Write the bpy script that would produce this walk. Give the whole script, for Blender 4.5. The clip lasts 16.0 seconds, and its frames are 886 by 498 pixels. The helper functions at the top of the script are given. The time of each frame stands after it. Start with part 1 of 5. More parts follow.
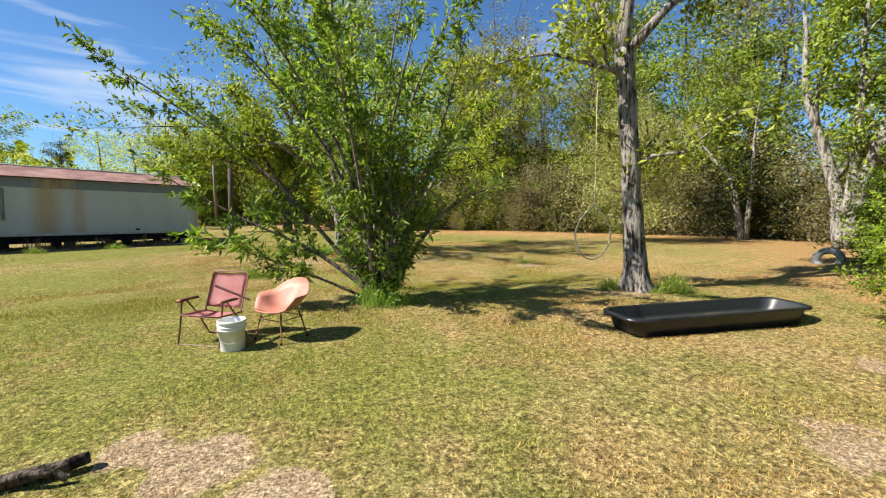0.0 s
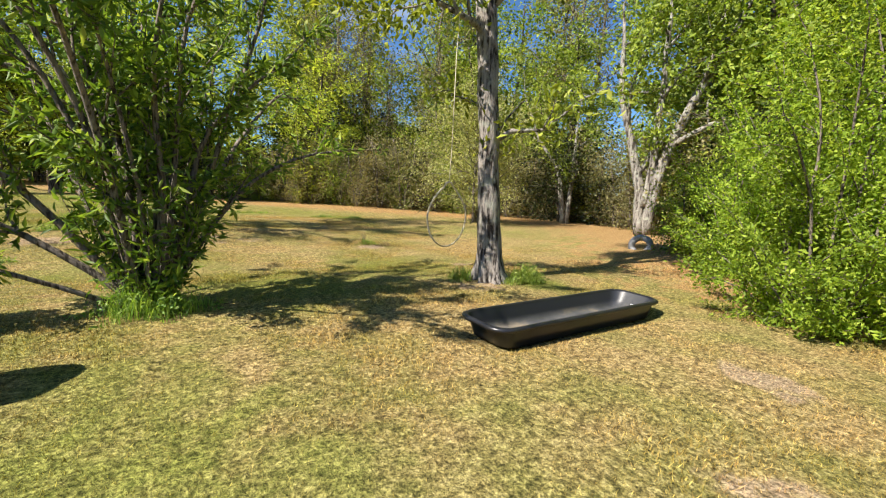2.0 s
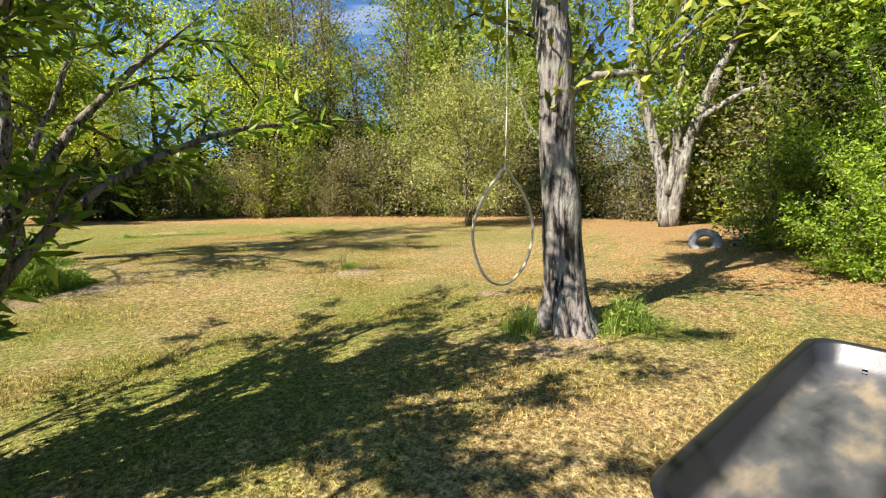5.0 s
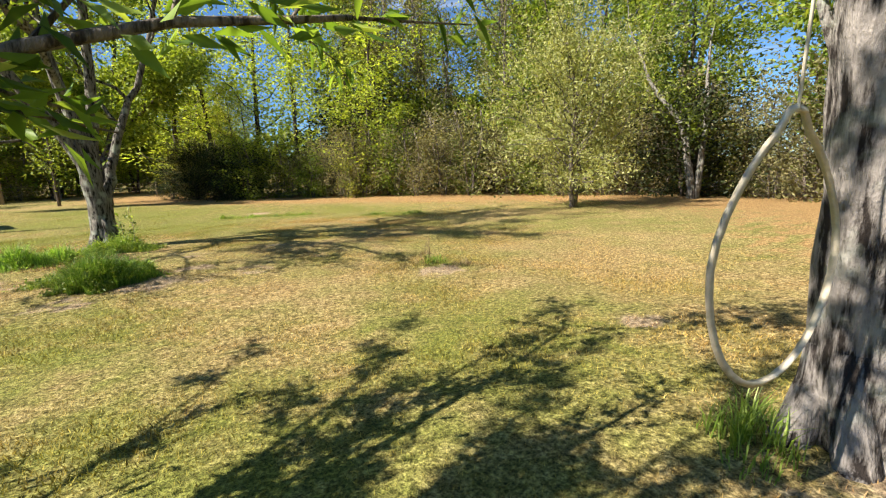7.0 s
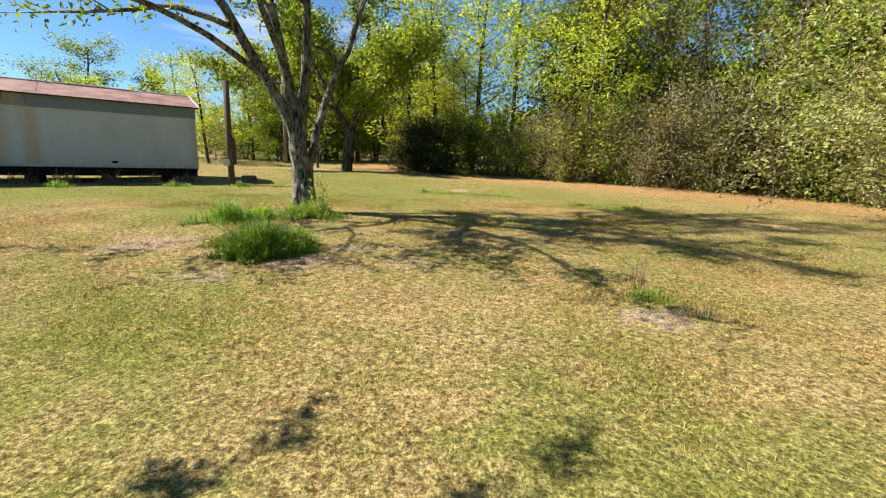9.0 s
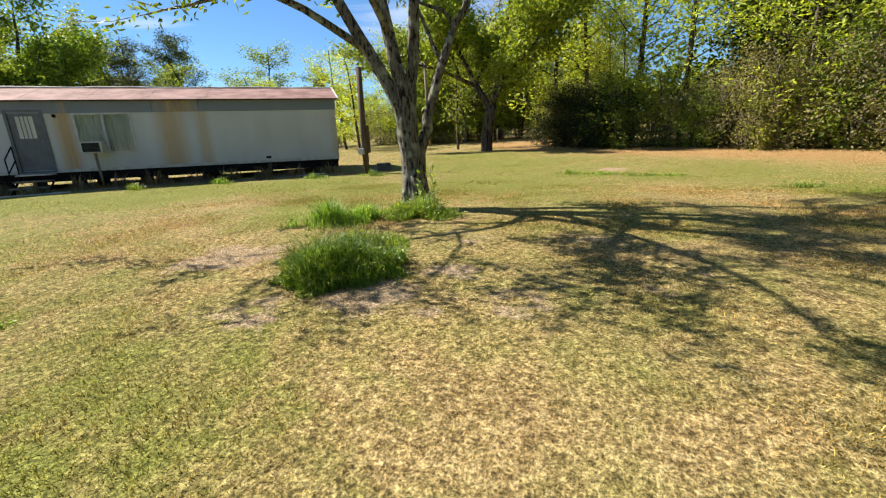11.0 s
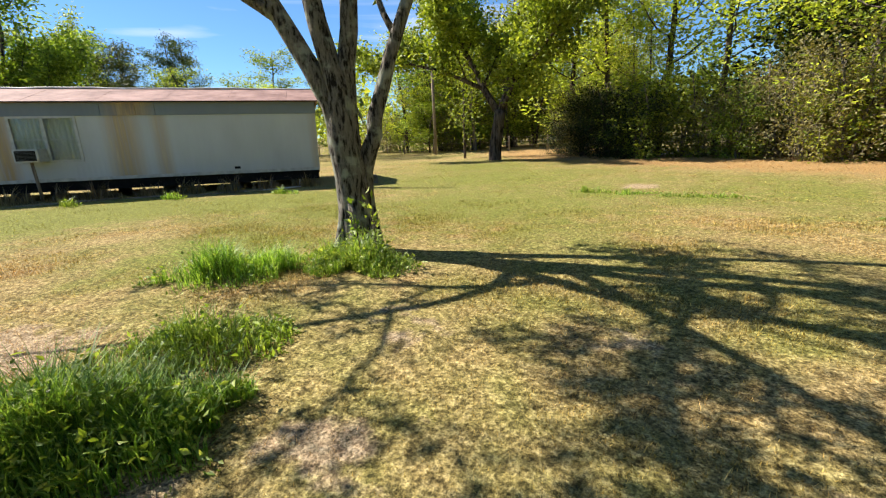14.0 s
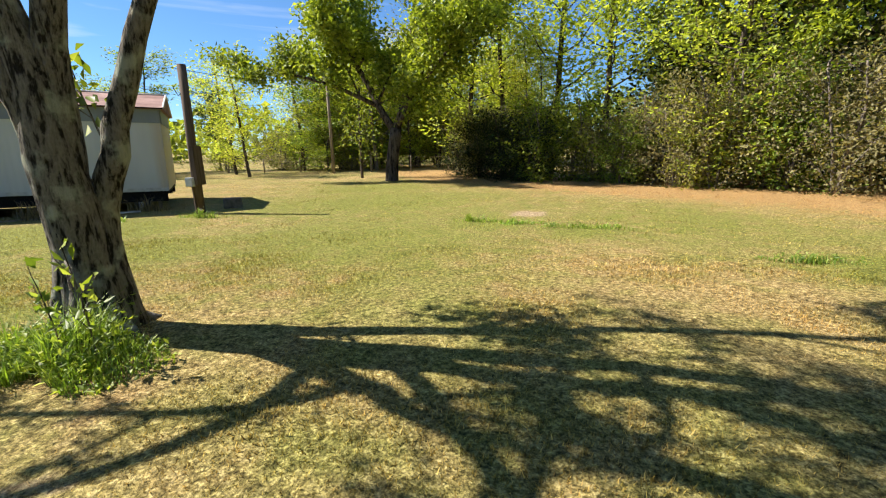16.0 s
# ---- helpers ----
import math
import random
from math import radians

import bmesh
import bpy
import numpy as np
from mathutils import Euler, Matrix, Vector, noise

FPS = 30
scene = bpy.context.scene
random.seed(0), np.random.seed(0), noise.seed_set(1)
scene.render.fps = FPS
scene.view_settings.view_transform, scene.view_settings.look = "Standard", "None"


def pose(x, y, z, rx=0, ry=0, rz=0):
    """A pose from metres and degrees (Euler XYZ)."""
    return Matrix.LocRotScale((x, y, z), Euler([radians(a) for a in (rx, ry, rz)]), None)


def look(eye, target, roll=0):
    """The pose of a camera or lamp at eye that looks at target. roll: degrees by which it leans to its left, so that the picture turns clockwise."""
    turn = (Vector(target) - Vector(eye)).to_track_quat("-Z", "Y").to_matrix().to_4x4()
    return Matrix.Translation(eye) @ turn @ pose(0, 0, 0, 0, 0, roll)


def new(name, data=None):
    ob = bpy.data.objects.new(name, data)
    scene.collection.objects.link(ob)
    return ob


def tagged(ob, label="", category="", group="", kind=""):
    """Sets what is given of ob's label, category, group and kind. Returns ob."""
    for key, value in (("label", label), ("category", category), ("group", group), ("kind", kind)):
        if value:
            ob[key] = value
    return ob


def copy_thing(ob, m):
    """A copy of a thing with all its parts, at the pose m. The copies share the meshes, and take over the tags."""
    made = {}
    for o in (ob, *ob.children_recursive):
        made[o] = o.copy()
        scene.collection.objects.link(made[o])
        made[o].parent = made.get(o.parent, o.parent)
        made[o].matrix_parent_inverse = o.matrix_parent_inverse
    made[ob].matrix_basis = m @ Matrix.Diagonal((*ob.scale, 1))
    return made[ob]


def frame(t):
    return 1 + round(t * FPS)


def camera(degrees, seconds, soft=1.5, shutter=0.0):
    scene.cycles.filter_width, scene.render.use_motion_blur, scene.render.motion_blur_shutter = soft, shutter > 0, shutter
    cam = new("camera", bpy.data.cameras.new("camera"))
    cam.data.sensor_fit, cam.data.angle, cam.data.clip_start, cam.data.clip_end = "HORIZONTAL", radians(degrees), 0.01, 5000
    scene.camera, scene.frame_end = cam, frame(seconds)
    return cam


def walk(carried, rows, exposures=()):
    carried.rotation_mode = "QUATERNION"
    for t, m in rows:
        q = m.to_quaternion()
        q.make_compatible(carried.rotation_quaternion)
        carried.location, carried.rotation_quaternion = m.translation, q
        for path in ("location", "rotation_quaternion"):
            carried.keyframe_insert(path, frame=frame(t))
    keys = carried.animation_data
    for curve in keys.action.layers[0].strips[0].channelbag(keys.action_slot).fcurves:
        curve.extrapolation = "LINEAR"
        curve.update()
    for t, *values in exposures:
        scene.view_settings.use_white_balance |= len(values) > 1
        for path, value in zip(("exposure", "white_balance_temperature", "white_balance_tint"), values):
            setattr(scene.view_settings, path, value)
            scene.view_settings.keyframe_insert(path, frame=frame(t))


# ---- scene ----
cam = camera(92.2, 16.0, soft=1.2)
METRES, EYE, TILT, LEAN, TURN = 14.6, 1.5, 0.0, 0.0, -12.1
ROWS = [
    (0.0, 0.0, 0.0, 0.0, -0.01, -5.96, 0.09),
    (0.5, -0.0028, 0.0272, -0.0027, -3.88, -7.57, -0.44),
    (1.0, 0.0044, 0.0484, -0.0029, -9.11, -8.62, -1.56),
    (1.5, 0.0148, 0.0709, -0.0024, -14.73, -8.87, -2.75),
    (2.0, 0.0199, 0.0979, -0.0026, -20.58, -8.67, -3.6),
    (2.5, 0.0235, 0.1242, -0.0045, -26.56, -8.36, -3.94),
    (3.0, 0.031, 0.1524, -0.0062, -32.85, -8.34, -3.77),
    (3.5, 0.0346, 0.1794, -0.0051, -39.45, -8.32, -3.1),
    (4.0, 0.0387, 0.2123, -0.0076, -38.78, -8.42, -1.49),
    (4.5, 0.0392, 0.2499, -0.0099, -32.0, -8.37, -0.03),
    (5.0, 0.0452, 0.2838, -0.0096, -24.6, -8.3, 0.33),
    (7.5, 0.0847, 0.4324, -0.0106, -9.37, -11.82, 0.68),
    (8.0, 0.0926, 0.4678, -0.0136, -3.75, -12.7, -0.76),
    (8.5, 0.098, 0.5032, -0.0135, 5.43, -13.4, -1.83),
    (9.0, 0.1003, 0.5407, -0.0152, 15.59, -13.65, -1.56),
    (9.5, 0.0973, 0.5779, -0.0151, 22.63, -14.02, -0.33),
    (10.0, 0.0924, 0.6135, -0.0149, 27.61, -14.79, 1.13),
    (12.5, 0.0283, 0.76, -0.0184, 39.63, -17.79, 4.0),
    (13.0, 0.019, 0.7889, -0.0201, 40.04, -17.15, 3.96),
    (13.5, 0.0171, 0.8197, -0.0207, 39.19, -16.29, 3.53),
    (14.0, 0.013, 0.8493, -0.0206, 36.93, -15.43, 2.92),
    (14.5, 0.0144, 0.8803, -0.0201, 33.76, -14.62, 2.41),
    (15.0, 0.0137, 0.9113, -0.0198, 30.53, -14.16, 1.82),
    (15.5, 0.0078, 0.9407, -0.0201, 27.48, -13.75, 1.43),
    (16.0, 0.0104, 0.9694, -0.0212, 25.56, -13.47, 1.26),
]
walk(cam, [(t, pose(0, 0, EYE, TILT, LEAN, TURN) @ pose(METRES * x, METRES * y, METRES * z, 90 + pitch, roll, yaw)) for t, x, y, z, yaw, pitch, roll in ROWS],
     exposures=[(0.0, 1.16), (2.0, 1.2), (4.5, 1.34), (7.5, 1.28), (10.0, 1.2), (12.5, 1.26), (14.0, 1.33), (16.0, 1.33)])

# ---- light ----
SUN_EL, SUN_AZ = 46.0, 181.0   # degrees; azimuth of the sun seen from the yard, from +x towards +y
sun = new("sun", bpy.data.lights.new("sun", "SUN"))
sun.data.energy, sun.data.angle, sun.data.color = 5.0, radians(0.6), (1.0, 0.92, 0.82)
sd = Vector((math.cos(radians(SUN_EL)) * math.cos(radians(SUN_AZ)), math.cos(radians(SUN_EL)) * math.sin(radians(SUN_AZ)), math.sin(radians(SUN_EL))))
sun.matrix_world = look(sd * 60, (0, 0, 0))
world = bpy.data.worlds.new("sky")
scene.world = world
world.use_nodes = True
wn, wl = world.node_tree.nodes, world.node_tree.links
bg = wn["Background"]
sky = wn.new("ShaderNodeTexSky")
sky.sky_type, sky.sun_disc, sky.sun_elevation, sky.sun_rotation = "NISHITA", False, radians(SUN_EL), radians(90 - SUN_AZ)
sky.air_density, sky.dust_density, sky.ozone_density = 1.0, 0.1, 2.5
tc = wn.new("ShaderNodeTexCoord")
mp = wn.new("ShaderNodeMapping")
mp.inputs["Rotation"].default_value = (0, 0, radians(35))
mp.inputs["Scale"].default_value = (1.6, 2.2, 16.0)
cl = wn.new("ShaderNodeTexNoise")
cl.inputs["Scale"].default_value, cl.inputs["Detail"].default_value, cl.inputs["Distortion"].default_value = 1.3, 7, 0.6
cr = wn.new("ShaderNodeValToRGB")
cr.color_ramp.elements[0].position, cr.color_ramp.elements[1].position = 0.57, 0.86
cr.color_ramp.elements[1].color = (0.75, 0.75, 0.75, 1)
cm = wn.new("ShaderNodeMixRGB")
deep = wn.new("ShaderNodeMixRGB")
deep.blend_type, deep.inputs[0].default_value, deep.inputs[2].default_value = "MULTIPLY", 1.0, (0.5, 0.73, 0.96, 1)
cm.inputs[2].default_value = (6.8, 7.2, 7.7, 1)
wl.new(tc.outputs["Generated"], mp.inputs[0]), wl.new(mp.outputs[0], cl.inputs["Vector"])
wl.new(cl.outputs[0], cr.inputs[0]), wl.new(cr.outputs[0], cm.inputs[0]), wl.new(sky.outputs[0], deep.inputs[1]), wl.new(deep.outputs[0], cm.inputs[1])
wl.new(cm.outputs[0], bg.inputs[0])
bg.inputs[1].default_value = 0.066

# ---- materials ----
class Nodes:
    """A small shorthand for building one node material."""
    def __init__(self, name):
        self.m = bpy.data.materials.new(name)
        self.m.use_nodes = True
        self.t = self.m.node_tree
        self.b = self.t.nodes["Principled BSDF"]
        self.out = self.t.nodes["Material Output"]

    def n(self, kind, **values):
        nd = self.t.nodes.new(kind)
        for k, v in values.items():
            nd.inputs[k.replace("_", " ")].default_value = v
        return nd

    def link(self, a, b):
        self.t.links.new(a, b)

    def noise(self, coord, scale, detail=4.0, stretch=None, rough=0.55):
        nd = self.n("ShaderNodeTexNoise", Scale=scale, Detail=detail, Roughness=rough)
        if stretch:
            mpn = self.n("ShaderNodeMapping", Scale=stretch)
            self.link(coord, mpn.inputs[0])
            coord = mpn.outputs[0]
        self.link(coord, nd.inputs["Vector"])
        return nd.outputs[0]

    def ramp(self, fac, stops):
        nd = self.t.nodes.new("ShaderNodeValToRGB")
        while len(nd.color_ramp.elements) < len(stops):
            nd.color_ramp.elements.new(0.5)
        for e, (p, c) in zip(nd.color_ramp.elements, stops):
            e.position, e.color = p, (*c, 1) if len(c) == 3 else c
        self.link(fac, nd.inputs[0])
        return nd.outputs[0]

    def grey(self, fac, a, b, lo=0.0, hi=1.0):
        return self.ramp(fac, [(a, (lo,) * 3), (b, (hi,) * 3)])

    def mix(self, fac, a, b, mode="MIX"):
        nd = self.t.nodes.new("ShaderNodeMixRGB")
        nd.blend_type = mode
        for i, v in ((0, fac), (1, a), (2, b)):
            if isinstance(v, (int, float)):
                nd.inputs[i].default_value = v
            elif isinstance(v, tuple):
                nd.inputs[i].default_value = (*v, 1)
            else:
                self.link(v, nd.inputs[i])
        return nd.outputs[0]

    def bump(self, height, strength, dist):
        nd = self.n("ShaderNodeBump", Strength=strength, Distance=dist)
        self.link(height, nd.inputs["Height"])
        self.link(nd.outputs[0], self.b.inputs["Normal"])

    def colour(self, c, rough=0.8, spec=0.3, metal=0.0):
        if isinstance(c, tuple):
            self.b.inputs["Base Color"].default_value = (*c, 1)
        else:
            self.link(c, self.b.inputs["Base Color"])
        self.b.inputs["Roughness"].default_value = rough
        self.b.inputs["Specular IOR Level"].default_value = spec
        self.b.inputs["Metallic"].default_value = metal
        return self.m

    @property
    def obj(self):
        return self.t.nodes.new("ShaderNodeTexCoord").outputs["Object"]

    @property
    def pos(self):
        return self.t.nodes.new("ShaderNodeNewGeometry").outputs["Position"]

    @property
    def island(self):
        return self.t.nodes.new("ShaderNodeNewGeometry").outputs["Random Per Island"]


def leaf_mat(name, stops, through_light=0.4, gloss=0.25):
    k = Nodes(name)
    rnd = k.island
    oi = k.t.nodes.new("ShaderNodeObjectInfo").outputs["Random"]
    col = k.ramp(rnd, stops)
    var = k.grey(k.noise(k.pos, 0.45, 2), 0.3, 0.7, 0.72, 1.2)
    col = k.mix(1.0, col, var, "MULTIPLY")
    hsv = k.n("ShaderNodeHueSaturation")
    mr = k.n("ShaderNodeMapRange", To_Min=0.475, To_Max=0.515)
    k.link(oi, mr.inputs[0]), k.link(mr.outputs[0], hsv.inputs["Hue"]), k.link(col, hsv.inputs["Color"])
    col = hsv.outputs[0]
    k.colour(col, 0.5, gloss)
    tr = k.n("ShaderNodeBsdfTranslucent")
    warm = k.mix(1.0, col, (1.5, 1.45, 0.6), "MULTIPLY")
    k.link(warm, tr.inputs[0])
    mx = k.n("ShaderNodeMixShader", Fac=through_light)
    k.link(k.b.outputs[0], mx.inputs[1]), k.link(tr.outputs[0], mx.inputs[2]), k.link(mx.outputs[0], k.out.inputs[0])
    return k.m


def bark_mat(name, dark, light, scale=1.0, lichen=0.0, run=0.33):
    k = Nodes(name)
    o = k.obj
    furrow = k.noise(o, 9 * scale, 5, (2.2, 2.2, run), 0.65)
    fine = k.noise(o, 60 * scale, 3, (1, 1, 0.5))
    col = k.ramp(furrow, [(0.41, dark), (0.51, light), (0.66, tuple(min(1, v * 1.35) for v in light))])
    col = k.mix(0.35, col, k.grey(fine, 0.3, 0.7, 0.4, 1.3), "MULTIPLY")
    if lichen:
        col = k.mix(k.grey(k.noise(o, 5, 4), 0.53, 0.66, 0, lichen), col, (0.42, 0.45, 0.36))
    k.bump(k.mix(0.25, furrow, fine), 1.0, 0.05 / scale)
    return k.colour(col, 0.95, 0.1)


def lawn_colour(k, p):
    """The lawn's own patches: straw, green growth, brown thatch."""
    big = k.noise(p, 0.33, 4)
    mid = k.noise(p, 1.7, 4)
    fine = k.noise(p, 22, 4, None, 0.7)
    straw = k.ramp(fine, [(0.34, (0.14, 0.1, 0.04)), (0.48, (0.4, 0.29, 0.115)), (0.62, (0.65, 0.5, 0.23))])
    green = k.ramp(fine, [(0.34, (0.075, 0.1, 0.02)), (0.5, (0.22, 0.25, 0.05)), (0.66, (0.38, 0.395, 0.1))])
    brown = k.ramp(fine, [(0.34, (0.15, 0.09, 0.045)), (0.52, (0.4, 0.25, 0.12)), (0.66, (0.55, 0.38, 0.21))])
    c = k.mix(k.grey(k.mix(0.45, big, mid), 0.42, 0.6, 0.0, 0.66), straw, green)
    c = k.mix(k.grey(k.noise(p, 0.9, 5), 0.58, 0.74, 0, 0.5), c, brown)
    att = k.t.nodes.new("ShaderNodeAttribute")
    att.attribute_name = "cover"
    sep = k.t.nodes.new("ShaderNodeSeparateColor")
    k.link(att.outputs["Color"], sep.inputs[0])
    ragged = k.noise(p, 3.2, 5)

    def edged(channel, lo=0.86, hi=1.25):
        a = k.t.nodes.new("ShaderNodeMath")
        a.operation = "ADD"
        k.link(sep.outputs[channel], a.inputs[0]), k.link(ragged, a.inputs[1])
        return k.grey(a.outputs[0], lo, hi)
    litter = k.ramp(fine, [(0.3, (0.22, 0.12, 0.05)), (0.5, (0.5, 0.31, 0.125)), (0.72, (0.66, 0.47, 0.235))])
    sand = k.ramp(fine, [(0.3, (0.3, 0.2, 0.115)), (0.55, (0.54, 0.41, 0.25)), (0.75, (0.66, 0.54, 0.36))])
    c = k.mix(edged(0), c, litter)
    c = k.mix(edged(2, 0.6, 1.5), c, k.ramp(fine, [(0.3, (0.1, 0.12, 0.022)), (0.7, (0.42, 0.42, 0.1))]))
    c = k.mix(edged(1), c, sand)
    return c, fine, mid


def make_ground_mat():
    k = Nodes("lawn_soil")
    p = k.pos
    c, fine, mid = lawn_colour(k, p)
    grain = k.noise(p, 55, 4, None, 0.7)
    c = k.mix(0.8, c, k.grey(grain, 0.38, 0.62, 0.15, 1.2), "MULTIPLY")
    c = k.mix(0.5, c, k.grey(k.noise(p, 26, 3, None, 0.6), 0.4, 0.6, 0.45, 1.2), "MULTIPLY")
    k.bump(k.mix(0.5, grain, fine), 0.9, 0.05)
    return k.colour(c, 0.95, 0.1)


def make_grass_mat():
    k = Nodes("grass_blades")
    c, fine, mid = lawn_colour(k, k.pos)
    tint = k.ramp(k.island, [(0.0, (0.42, 0.32, 0.22)), (0.3, (1.15, 1.0, 0.8)), (0.5, (0.66, 0.63, 0.35)), (0.75, (1.2, 1.05, 0.82)), (1.0, (1.95, 1.72, 1.3))])
    c = k.mix(1.0, c, tint, "MULTIPLY")
    k.colour(c, 0.7, 0.2)
    tr = k.n("ShaderNodeBsdfTranslucent")
    k.link(c, tr.inputs[0])
    mx = k.n("ShaderNodeMixShader", Fac=0.3)
    k.link(k.b.outputs[0], mx.inputs[1]), k.link(tr.outputs[0], mx.inputs[2]), k.link(mx.outputs[0], k.out.inputs[0])
    return k.m


def worn(name, c1, c2, rough=0.6, scale=4.0, spec=0.3, metal=0.0, bump=0.15, streak=None):
    """A painted or worn surface: two tones in patches, fine grain and a little relief."""
    k = Nodes(name)
    o = k.obj
    a = k.noise(o, scale, 6, streak, 0.6)
    f = k.noise(o, scale * 14, 3)
    col = k.mix(0.2, k.ramp(a, [(0.35, c1), (0.65, c2)]), k.grey(f, 0.3, 0.7, 0.55, 1.25), "MULTIPLY")
    k.bump(k.mix(0.5, a, f), bump, 0.01)
    return k.colour(col, rough, spec, metal)


def siding_mat(name, base, rust_at):
    """Aluminium siding in narrow ribs, with rust runs under the seams at the given metres from the end."""
    k = Nodes(name)
    o = k.obj
    sep = k.t.nodes.new("ShaderNodeSeparateXYZ")
    k.link(o, sep.inputs[0])
    dirt = k.noise(o, 1.2, 6, (1, 1, 0.35))
    col = k.mix(k.grey(dirt, 0.4, 0.75, 0, 0.45), base, tuple(v * 0.72 for v in base))
    run = k.noise(o, 5.0, 6, (2.4, 2.4, 0.16))
    total = None
    for at, width, amount in rust_at:
        d = k.t.nodes.new("ShaderNodeMath"); d.operation = "SUBTRACT"; d.inputs[1].default_value = at
        k.link(sep.outputs[0], d.inputs[0])
        a = k.t.nodes.new("ShaderNodeMath"); a.operation = "ABSOLUTE"; k.link(d.outputs[0], a.inputs[0])
        g = k.n("ShaderNodeMapRange", From_Min=width, From_Max=width * 0.25, To_Min=0.0, To_Max=amount)
        k.link(a.outputs[0], g.inputs[0])
        if total is None:
            total = g.outputs[0]
        else:
            s = k.t.nodes.new("ShaderNodeMath"); s.operation = "MAXIMUM"
            k.link(total, s.inputs[0]), k.link(g.outputs[0], s.inputs[1])
            total = s.outputs[0]
    if total is not None:
        fac = k.mix(1.0, total, k.grey(run, 0.25, 0.55, 0.35, 1.0), "MULTIPLY")
        col = k.mix(fac, col, k.ramp(run, [(0.35, (0.34, 0.2, 0.075)), (0.65, (0.53, 0.39, 0.19))]))
    wave = k.n("ShaderNodeTexWave", Scale=2.1, Distortion=0.0)
    k.link(o, wave.inputs["Vector"])
    k.bump(wave.outputs[1], 0.25, 0.01)
    return k.colour(col, 0.5, 0.35)


M_GROUND, M_GRASS = make_ground_mat(), make_grass_mat()
M_BARK_OAK = bark_mat("oak_bark", (0.035, 0.029, 0.025), (0.25, 0.225, 0.2), 1.0, 0.4)
M_BARK_GREY = bark_mat("grey_bark", (0.022, 0.019, 0.016), (0.17, 0.155, 0.13), 1.2, 0.6, 0.5)
M_BARK_PALE = bark_mat("pale_bark", (0.07, 0.06, 0.05), (0.26, 0.24, 0.21), 0.6, 0.6)
M_BARK_DARK = bark_mat("dark_bark", (0.025, 0.02, 0.016), (0.11, 0.088, 0.07), 0.6)
M_TWIG = bark_mat("twig_bark", (0.06, 0.05, 0.04), (0.2, 0.17, 0.14), 1.5)
M_LEAF_PEACH = leaf_mat("narrow_leaf", [(0.0, (0.06, 0.11, 0.016)), (0.5, (0.15, 0.24, 0.035)), (0.85, (0.27, 0.37, 0.06)), (1, (0.4, 0.46, 0.1))], 0.42)
M_LEAF_OAK = leaf_mat("young_leaf", [(0.0, (0.09, 0.15, 0.018)), (0.6, (0.22, 0.31, 0.035)), (1, (0.36, 0.44, 0.08))])
M_LEAF_HEDGE = leaf_mat("hedge_leaf", [(0.0, (0.1, 0.17, 0.018)), (0.5, (0.23, 0.36, 0.03)), (1, (0.43, 0.55, 0.07))], 0.45)
M_LEAF_WOOD = leaf_mat("wood_leaf", [(0.0, (0.075, 0.12, 0.02)), (0.5, (0.2, 0.27, 0.036)), (1, (0.37, 0.43, 0.08))], 0.42)
M_LEAF_YELLOW = leaf_mat("spring_leaf", [(0.0, (0.22, 0.28, 0.035)), (0.6, (0.42, 0.48, 0.06)), (1, (0.58, 0.6, 0.12))], 0.48)
M_LEAF_GREYISH = leaf_mat("bud_leaf", [(0.0, (0.13, 0.125, 0.05)), (0.6, (0.22, 0.21, 0.085)), (1, (0.32, 0.3, 0.13))], 0.35)
M_LEAF_THORN = leaf_mat("catkin_leaf", [(0.0, (0.2, 0.22, 0.07)), (0.6, (0.38, 0.39, 0.14)), (1, (0.54, 0.52, 0.25))], 0.4)
M_LEAF_DARK = leaf_mat("evergreen_leaf", [(0.0, (0.014, 0.024, 0.008)), (0.7, (0.034, 0.05, 0.014)), (1, (0.06, 0.08, 0.022))], 0.12, 0.15)
M_LEAF_PINE = leaf_mat("needle_leaf", [(0.0, (0.03, 0.05, 0.015)), (0.7, (0.075, 0.11, 0.03)), (1, (0.13, 0.17, 0.05))], 0.2)
M_LEAF_WEED = leaf_mat("weed_leaf", [(0.0, (0.1, 0.17, 0.025)), (0.6, (0.2, 0.31, 0.04)), (1, (0.4, 0.5, 0.13))], 0.42, 0.5)

# ---- mesh helpers ----
def sstep(a, b, x):
    u = np.clip((x - a) / (b - a), 0, 1)
    return u * u * (3 - 2 * u)


def gz(x, y):
    """Height of the yard's ground."""
    return 0.06 - 0.27 * sstep(6, 10, y) - 0.22 * sstep(16, 25, y) - 0.12 * sstep(25, 40, y) + 0.1 * sstep(6, 13, x) + 0.25 * sstep(7, 13, x) * (1 - sstep(9, 15, y)) - 0.07 * (1 - sstep(0.85, 1.15, np.abs(x - 4.3) / 1.34)) * (1 - sstep(0.8, 1.6, np.abs(y - 4.37) / 0.33))


def mesh_np(name, verts, faces, mat, smooth=False):
    me = bpy.data.meshes.new(name)
    me.from_pydata(verts if isinstance(verts, list) else verts.tolist(), [], faces if isinstance(faces, list) else faces.tolist())
    if mat:
        me.materials.append(mat)
    if smooth:
        me.polygons.foreach_set("use_smooth", [True] * len(me.polygons))
    return me


def part(name, me, parent, label=""):
    """Links a mesh, or a bmesh with its material, as one mesh object under a thing or a part."""
    ob = new(name, me)
    ob.parent = parent
    if label:
        ob["label"] = label
    return ob


